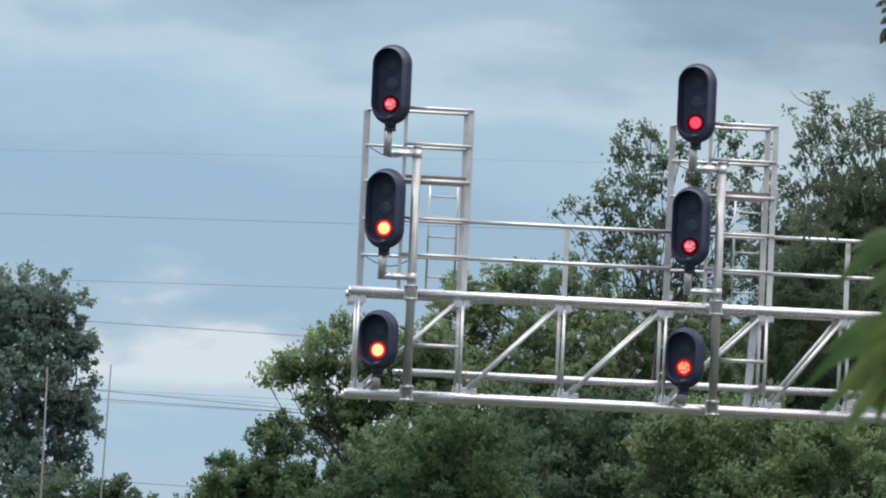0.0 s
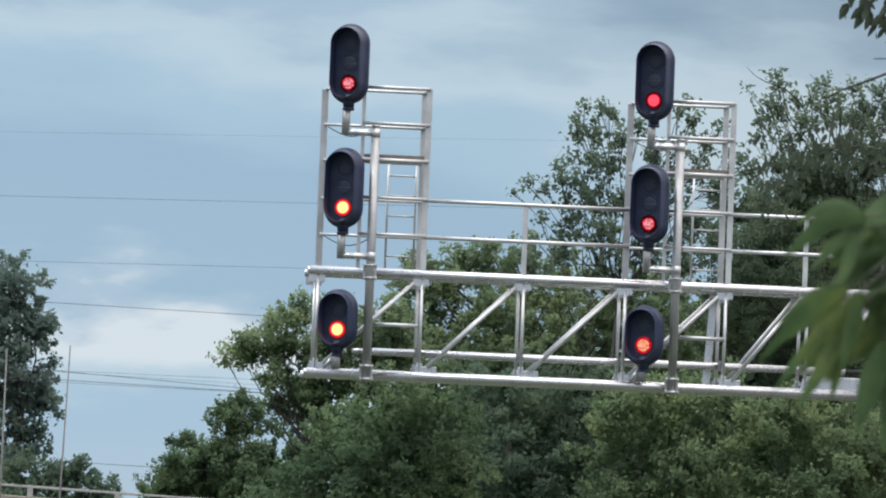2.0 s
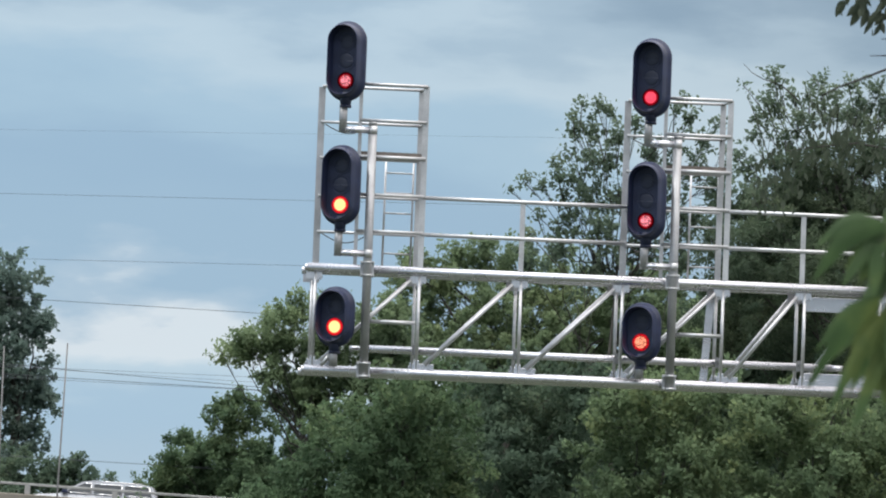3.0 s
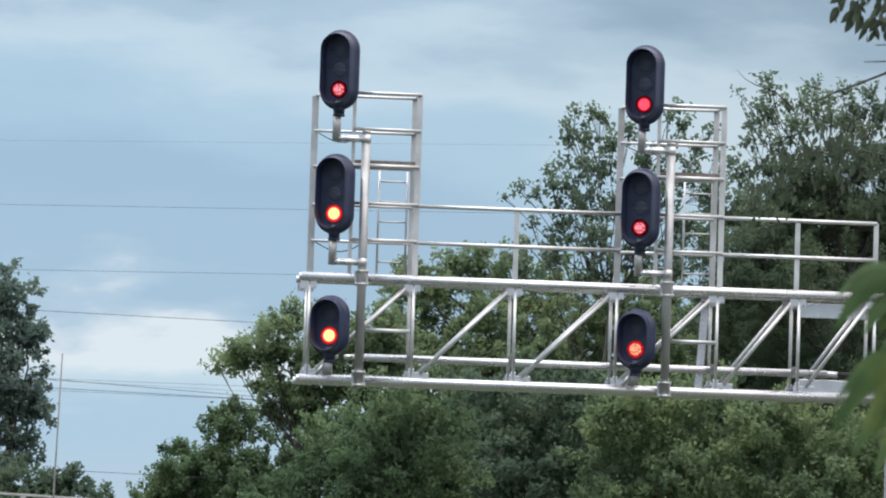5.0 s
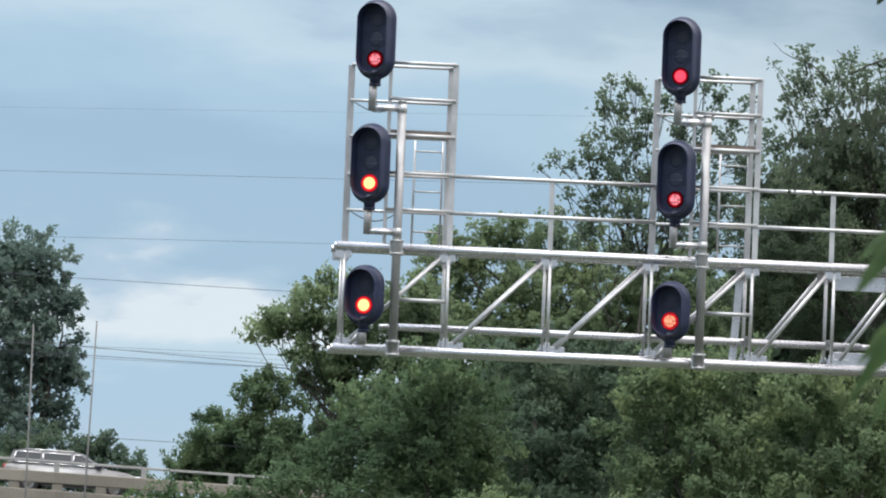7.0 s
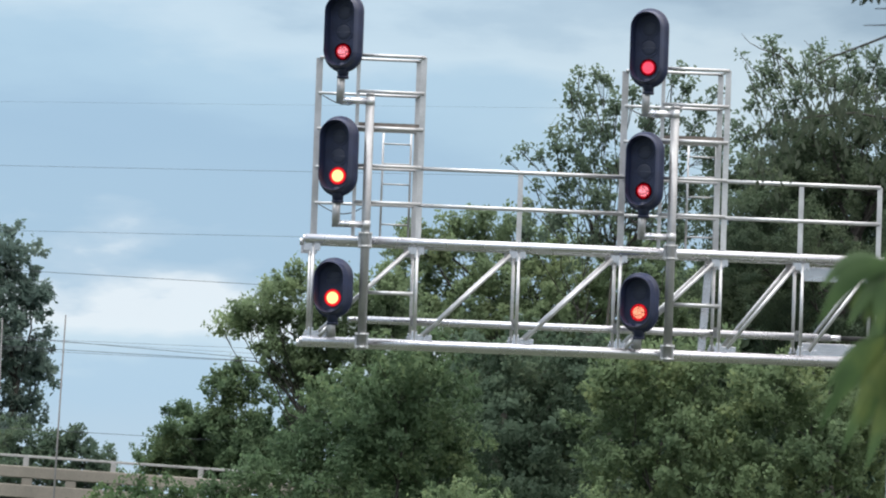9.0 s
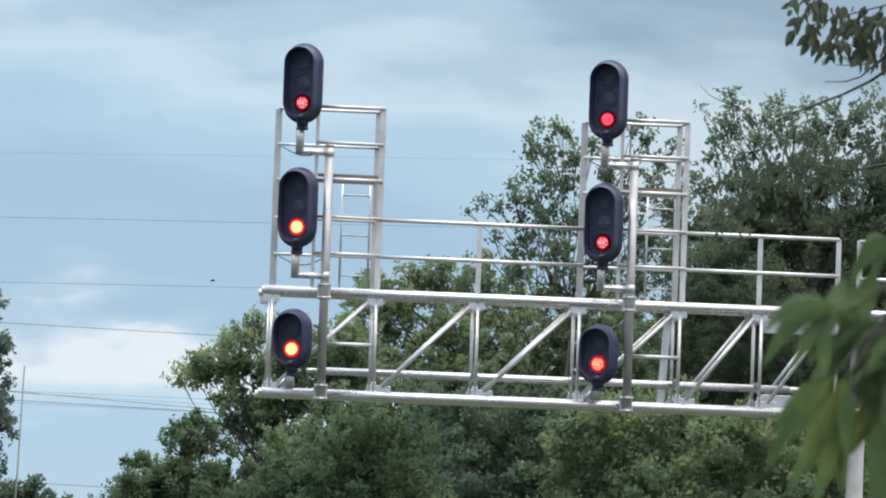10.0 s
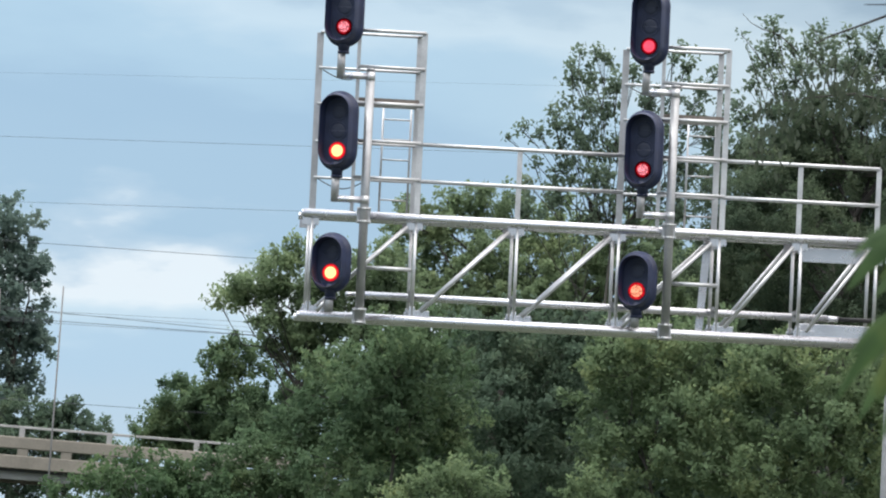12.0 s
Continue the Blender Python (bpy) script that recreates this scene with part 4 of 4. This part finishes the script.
BRIGHT = [
    (-1.07, 89.98, 3.04, 0.21),
    (-0.70, 90.09, 3.21, 0.21),
    (-0.33, 89.85, 3.36, 0.22),
    (0.05, 89.72, 3.24, 0.24),
    (0.43, 90.03, 3.12, 0.23),
    (-0.12, 89.92, 2.93, 0.37),
    (-0.68, 90.24, 2.86, 0.38),
    (-1.24, 89.98, 2.74, 0.38),
]
BRIGHT_TWO = [
    (1.89, 90.95, 3.37, 0.21),
    (2.14, 91.08, 3.21, 0.23),
    (1.77, 91.02, 3.08, 0.28),
    (2.07, 91.28, 2.86, 0.38),
]
for foot, bl, seed in (((-0.1, 90), BRIGHT, 43), ((2.1, 91), BRIGHT_TWO, 44)):
    tree("shrub", foot, bl, LEAF_YELLOW, "young yellow-green shrub in front of the wood", "shrub", 0.085, 7000, 0.18, seed, 0.05)
FAR_LEFT = [
    (-20.04, 204.48, 14.07, 1.60),
    (-18.87, 205.48, 14.50, 0.96),
    (-17.94, 204.77, 14.16, 0.96),
    (-17.52, 205.49, 12.93, 1.07),
    (-18.98, 205.15, 12.86, 1.50),
    (-17.01, 204.75, 12.48, 0.64),
    (-17.78, 204.26, 11.36, 1.17),
    (-19.42, 203.79, 11.06, 1.71),
    (-16.61, 205.17, 9.73, 0.60),
    (-17.18, 205.30, 10.26, 0.96),
    (-18.45, 205.56, 9.47, 1.50),
    (-17.11, 205.39, 8.44, 0.85),
    (-18.85, 203.84, 7.47, 1.71),
    (-20.61, 204.50, 12.34, 1.71),
    (-20.81, 205.74, 9.18, 1.92),
]
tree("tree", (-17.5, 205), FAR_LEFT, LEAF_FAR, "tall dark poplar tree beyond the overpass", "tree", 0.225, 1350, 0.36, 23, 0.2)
FAR_BUSH = [
    (-17.28, 200.70, 6.91, 0.94),
    (-15.77, 200.05, 6.94, 0.63),
    (-16.22, 200.71, 6.42, 0.94),
    (-14.96, 200.16, 7.18, 0.46),
    (-14.74, 200.18, 6.88, 0.58),
    (-14.37, 199.67, 6.46, 0.73),
    (-18.54, 200.95, 6.35, 1.25),
    (-17.10, 199.18, 5.62, 1.04),
    (-15.69, 199.63, 5.69, 0.94),
    (-14.25, 199.91, 5.60, 0.83),
    (-13.23, 200.26, 5.64, 0.58),
    (-18.56, 199.40, 5.37, 1.25),
    (-15.10, 200.73, 4.69, 1.25),
    (-16.79, 200.97, 4.53, 1.25),
    (-12.72, 199.44, 4.65, 1.04),
]
tree("tree", (-15.5, 200), FAR_BUSH, LEAF_DARK, "low dark tree beyond the overpass rail", "tree", 0.16, 2600, 0.22, 25, 0.12)
PINE = [
    (-14.66, 215.03, 7.20, 0.20),
    (-14.65, 215.01, 6.86, 0.36),
    (-14.78, 214.84, 6.45, 0.40),
]
tree("tree", (-14.6, 215), PINE, LEAF_DARK, "small pointed tree far behind the overpass", "tree", 0.14, 2600, 0.18, 27, 0.08)

# far wood that closes the view behind the trees
rng = np.random.RandomState(31)
n = 165000
wx = rng.uniform(-3.2, 26, n)
top = 8.6 + 0.5 * np.sin(wx * 1.3) + 0.4 * np.sin(wx * 2.9 + 1) + np.clip(wx - 1.0, 0, 6) * 0.45 - np.clip(-1.5 - wx, 0, 2) * 1.0
face = rng.normal(size=(n, 3)) * 0.5 + np.array([0, -0.6, 0.5])
face /= np.linalg.norm(face, axis=1)[:, None]
wood = new("far_woods", leaf_mesh("far_woods", np.stack([wx, 142 + rng.uniform(0, 5, n), top * rng.uniform(0, 1, n) ** 0.85], 1), 0.34, rng, face))
wood.data.materials.append(LEAF_DARK)
tagged(wood, "dark green wood closing the distance behind the trees", "woods", kind="stuff")


# ---- near branches ----
def blade(bm, base, tip, width, droop, twist, rows=9):
    """One pointed leaf with a folded midrib, arching from base to tip."""
    base, tip = Vector(base), Vector(tip)
    d = tip - base
    side = d.cross(Vector((0, 1, 0)))
    side.normalize()
    side = Matrix.Rotation(twist, 3, d.normalized()) @ side
    nrm = side.cross(d.normalized())
    grid = []
    for i in range(rows + 1):
        u = i / rows
        c = base + d * u + Vector((0, 0, droop * math.sin(math.pi * u)))
        w = width * 0.5 * (math.sin(math.pi * min(1, u ** 0.75)) ** 0.8 if 0 < u < 1 else 0.02)
        row = []
        for j in (-2, -1, 0, 1, 2):
            row.append(bm.verts.new(c + side * w * j / 2 + nrm * (abs(j) * 0.10 * w + 0.04 * w * math.sin(9 * u + j))))
        grid.append(row)
    for a, b in zip(grid, grid[1:]):
        for j in range(4):
            bm.faces.new((a[j], a[j + 1], b[j + 1], b[j])).smooth = True


near = empty("near_tree", pose(1.9, 8.2, 0), "young tree with long hanging fresh green leaves", "tree")
rng = np.random.RandomState(41)
bm = B()
limb(bm, (0, 0, 0), (0.05, 0, 3.4), 0.06, 0.03, rng, 0.03)
part("trunk", bm, BARK, near)
SPRAY = Vector((0.602, 8.000, 2.104)) - Vector((1.9, 8.2, 0))
bm = B()
limb(bm, (0.03, 0, 2.2), SPRAY + Vector((0.14, 0.02, 0.13)), 0.02, 0.008, rng, 0.06)
part("limb", bm, BARK, near)
# base x, z, tip x, z, width, arch: metres from the hub of the spray
LEAVES = (
    (-0.024, 0.058, -0.134, -0.034, 0.052, 0.022),
    (-0.038, 0.031, -0.089, -0.038, 0.032, 0.007),
    (-0.028, 0.056, 0.045, 0.024, 0.036, 0.014),
    (0.049, 0.038, -0.038, -0.016, 0.026, 0.005),
    (-0.038, 0.031, -0.042, -0.052, 0.036, 0.000),
    (-0.028, -0.049, -0.136, -0.193, 0.044, 0.014),
    (-0.020, -0.070, -0.102, -0.226, 0.036, 0.007),
    (-0.013, -0.092, -0.064, -0.248, 0.040, 0.000),
    (-0.009, -0.049, -0.013, -0.182, 0.040, 0.000),
    (0.041, -0.114, 0.030, -0.255, 0.060, 0.000),
    (0.056, -0.030, -0.009, -0.067, 0.022, 0.007),
    (0.077, 0.154, -0.002, 0.078, 0.044, 0.018),
    (0.070, 0.009, 0.020, -0.049, 0.032, 0.007),
    (0.063, -0.049, 0.049, -0.139, 0.040, 0.000),
    (0.096, 0.111, 0.088, -0.034, 0.048, 0.000),
    (0.081, -0.143, 0.077, -0.280, 0.052, 0.000),
)
bm = B()
HUB = Vector((0.13, 0.02, 0.13))
for x0, z0, *_ in LEAVES:
    knee = Vector((x0 * 0.4 + 0.05, 0.012, z0 * 0.5 + 0.05))
    tube(bm, (x0, 0.0, z0), knee, 0.0012, 0.0018, 5, False)
    tube(bm, knee, HUB, 0.0018, 0.0026, 5, False)
spray = part("leaf_spray", bm, BARK, near, "thin stalks of long pointed fresh green leaves")
spray.matrix_basis = Matrix.Translation(SPRAY)
for i, (x0, z0, x1, z1, w, arch) in enumerate(LEAVES):
    for turn, reach, depth in ((0.0, 1.0, 0.0), (0.30 if i % 2 else -0.34, 0.78, 0.025), (-0.2 if i % 3 else 0.5, 0.7, 0.04)):
        dx, dz = (x1 - x0) * reach, (z1 - z0) * reach
        dx, dz = dx * math.cos(turn) - dz * math.sin(turn), dx * math.sin(turn) + dz * math.cos(turn)
        y = 0.012 * (i % 4) + depth
        bm = B()
        blade(bm, (x0, y, z0), (x0 + dx, y - 0.02, z0 + dz), w * (0.66 if depth == 0 else 0.54), arch * 1.2, 0.5 * math.sin(i * 2.1 + depth * 60), 12)
        part("leaf", bm, LEAF_NEAR, spray)
for i in range(28):
    x0, z0 = rng.uniform(0.0, 0.20), rng.uniform(-0.15, 0.12)
    ln, lean = rng.uniform(0.10, 0.16), rng.normal(-0.25, 0.3)
    bm = B()
    blade(bm, (x0, 0.05 + 0.006 * (i % 7), z0), (x0 + ln * math.sin(lean), 0.05, z0 - ln * math.cos(lean)), ln * 0.27, 0.0, rng.uniform(-0.9, 0.9), 9)
    part("leaf", bm, LEAF_NEAR, spray)

# branch of a taller tree that hangs in at the top
upper = empty("roadside_tree", pose(3.9, 25.5, 0), "tree with dark hanging leaves and bare twigs", "tree")
UP = Vector((1.997, 25.000, 4.597)) - Vector((3.9, 25.5, 0))
bm = B()
limb(bm, (0, 0, 0), (-0.3, 0, 6.0), 0.16, 0.06, rng, 0.04)
part("trunk", bm, BARK_DARK, upper)
bm = B()
limb(bm, (-0.2, 0, 4.2), UP + Vector((0.25, 0, 0.08)), 0.035, 0.012, rng, 0.05)
limb(bm, (-0.25, 0, 4.6), UP + Vector((0.2, 0, 0.35)), 0.03, 0.01, rng, 0.05)
part("limb", bm, BARK_DARK, upper)
bm = B()


def twig(bm, pts, r0, r1):
    for k, (a, b) in enumerate(zip(pts, pts[1:])):
        f0, f1 = k / (len(pts) - 1), (k + 1) / (len(pts) - 1)
        tube(bm, (a[0], 0, a[1]), (b[0], 0, b[1]), r0 + (r1 - r0) * f0, r0 + (r1 - r0) * f1, seg=6)


twig(bm, ((0.25, 0.02), (0.03, -0.14), (-0.08, -0.22), (-0.20, -0.285), (-0.34, -0.345), (-0.44, -0.385), (-0.52, -0.43)), 0.0085, 0.0035)
twig(bm, ((0.10, -0.04), (-0.04, -0.12), (-0.13, -0.205), (-0.20, -0.23), (-0.30, -0.235)), 0.006, 0.002)
twig(bm, ((0.10, -0.04), (-0.06, -0.135), (-0.15, -0.15), (-0.25, -0.155)), 0.005, 0.002)
twigs = part("twig", bm, BARK_DARK, upper, "bare dark twigs")
twigs.matrix_basis = Matrix.Translation(UP)
bm = B()
twig(bm, ((0.25, 0.24), (0.05, 0.2), (-0.2, 0.13), (-0.42, 0.06)), 0.006, 0.002)
twig(bm, ((0.25, 0.14), (0.02, 0.07), (-0.16, -0.02)), 0.004, 0.002)
leafy = part("leafy_twig", bm, BARK_DARK, upper, "twig with dark hanging leaves")
leafy.matrix_basis = Matrix.Translation(UP)
blades = []
for k in range(6):
    bm = B()
    blade(bm, (0, 0, 0), (0, 0.01, -0.10), 0.042 + 0.004 * (k % 3), 0.0, 0.0, 6)
    blades.append(bm)
leaf_data = []
for k in range(290):
    u = rng.uniform(0, 1)
    x = 0.22 - 0.72 * u ** 1.1
    z = 0.17 - rng.uniform(0, 0.31) * (1 - 0.25 * u) + (0.06 if u > 0.8 else 0)
    y, size = rng.uniform(-0.12, 0.12), rng.uniform(0.4, 0.95)
    m = pose(x, y, z, rng.uniform(-40, 40), rng.normal(10, 26), rng.uniform(-80, 80)) @ Matrix.Scale(size, 4)
    if k < 6:
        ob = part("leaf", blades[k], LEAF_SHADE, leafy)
        leaf_data.append(ob)
        ob.matrix_basis = m
    else:
        share("leaf", leaf_data[k % 6], m, leafy)


HANG = Vector((2.243, 34.000, 4.800)) - Vector((3.9, 25.5, 0))
bm = B()
limb(bm, (0.0, 0, 4.2), HANG + Vector((0.7, 0, 0.02)), 0.03, 0.012, rng, 0.03)
limb(bm, HANG + Vector((0.7, 0, 0.02)), HANG + Vector((-0.4, 0, -0.1)), 0.010, 0.003, rng, 0.08)
hanging = part("bough", bm, BARK_DARK, upper, "drooping bough with shaded leaves")
bough_leaf = []
for k in range(4):
    bm = B()
    blade(bm, (0, 0, 0), (0, 0.01, -0.10), 0.040 + 0.004 * k, 0.0, 0.0, 6)
    bough_leaf.append(bm)
for k in range(360):
    u = rng.uniform(0, 1)
    x = 0.62 - 1.2 * u
    z = 0.12 - 0.20 * u + rng.normal(0, 0.13) - 0.22 * math.sin(4.3 * x + 0.5) ** 4
    m = pose(HANG.x + x, HANG.y + rng.uniform(-0.25, 0.25), HANG.z + z, rng.uniform(-25, 25), rng.normal(8, 18), rng.uniform(-70, 70)) @ Matrix.Scale(rng.uniform(0.4, 0.75), 4)
    if k < 4:
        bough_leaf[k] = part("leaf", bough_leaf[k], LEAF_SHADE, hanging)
        bough_leaf[k].matrix_basis = m
    else:
        share("leaf", bough_leaf[k % 4], m, hanging)


# ---- bird ----
bird = empty("bird", pose(0, 0, 30), "small dark bird flying past the signals", "bird")
bm = B()
bmesh.ops.create_uvsphere(bm, u_segments=12, v_segments=8, radius=0.018, matrix=Matrix.Diagonal((2.1, 0.9, 0.85, 1)))
part("body", bm, BLACK, bird)
for sg in (-1, 1):
    bm = B()
    vs = [bm.verts.new(p) for p in ((0.018, sg * 0.012, 0.005), (-0.021, sg * 0.012, 0.004), (-0.027, sg * 0.078, 0.018), (0.0, sg * 0.072, 0.020))]
    bm.faces.new(vs)
    bmesh.ops.solidify(bm, geom=list(bm.faces), thickness=0.005)
    part("wing", bm, BLACK, bird)
bm = B()
bm.faces.new([bm.verts.new(p) for p in ((-0.030, 0.007, 0), (-0.030, -0.007, 0), (-0.063, -0.013, 0), (-0.063, 0.013, 0))])
bmesh.ops.solidify(bm, geom=list(bm.faces), thickness=0.004)
part("tail", bm, BLACK, bird)


# ---- what moves ----
def motions():
    def along(x):
        return OVER @ pose(x, 0, 0)

    lane_near, lane_far = pose(0, 3.0, 0), pose(0, 7.2, 0)
    walk(car_silver, [(t, along(-2.1 + 15.3 * (t - 7.0)) @ lane_near) for t in (0.0, 4.0, 7.0, 9.0, 12.0)])
    back = pose(0, 0, 0, 0, 0, 180)
    walk(car_beige, [(t, along(-0.5 - 16.0 * (t - 9.5)) @ lane_far @ back) for t in (0.0, 4.0, 8.0, 12.0)])
    walk(car_white, [(t, along(-0.9 - 15.0 * (t - 3.0)) @ lane_far @ back) for t in (0.0, 4.0, 8.0, 12.0)])
    walk(car_red, [(t, along(6.5 - 16.0 * (t - 9.5)) @ lane_far @ back) for t in (0.0, 4.0, 8.0, 12.0)])
    flight = Vector((-15.405, 0.000, -0.511))
    walk(bird, [(t, Matrix.Translation(Vector((-3.692, 86.000, 7.417)) + flight * (t - 10.0)) @ pose(0, 0, 0, 25 * math.sin(t * 5), 0, 180)) for t in (0.0, 4.0, 8.0, 9.5, 10.0, 10.5, 12.0)])
    # wind in the near leaves: seconds, metres right, metres up, degrees
    sway = (
        (0.0, -0.020, 0.066, 13), (0.5, -0.042, 0.080, 10), (1.0, -0.040, 0.075, 13), (1.5, -0.032, 0.079, 11), (2.0, -0.034, 0.076, 11),
        (2.5, -0.026, 0.082, 10), (3.0, 0.010, 0.064, 0), (3.2, 0.028, 0.050, 4), (4.0, 0.040, 0.020, 3), (4.8, 0.046, -0.006, 0), (5.0, 0.050, 0.000, 0),
        (5.5, -0.012, 0.020, -10), (6.0, 0.030, 0.006, -8), (6.5, 0.046, 0.000, -4), (7.0, 0.030, 0.012, 0), (7.2, 0.020, 0.014, 2),
        (8.0, 0.034, -0.014, 3), (8.8, 0.022, -0.040, 3), (9.0, 0.022, -0.036, -3), (9.5, 0.012, -0.012, -9), (10.0, 0.0, -0.022, -4),
        (10.5, 0.0, 0.0, 0), (11.0, 0.022, 0.020, -8), (11.5, 0.044, 0.009, 3), (12.0, 0.070, -0.026, 2))
    walk(spray, [(t, Matrix.Translation(SPRAY + Vector((dx, 0, dz))) @ pose(0, 0, 0, 0, a, 0)) for t, dx, dz, a in sway])
    gust = ((0.0, 0.08, -0.05), (1.5, 0.085, -0.04), (2.5, 0.09, -0.047), (4.0, 0.07, -0.04), (5.5, 0.10, -0.052), (7.0, 0.07, -0.045),
            (8.8, 0.05, -0.05), (9.5, 0.02, -0.04), (10.0, 0.057, -0.085), (10.5, 0.0, 0.0), (11.0, 0.03, -0.02), (11.5, 0.05, -0.04), (12.0, 0.03, -0.03))
    for ob, share_of in ((leafy, 1.0), (twigs, 0.55)):
        walk(ob, [(t, Matrix.Translation(UP + Vector((dx * share_of * (0.8 if ob is twigs else 1), 0, dz * share_of)))) for t, dx, dz in gust])


motions()
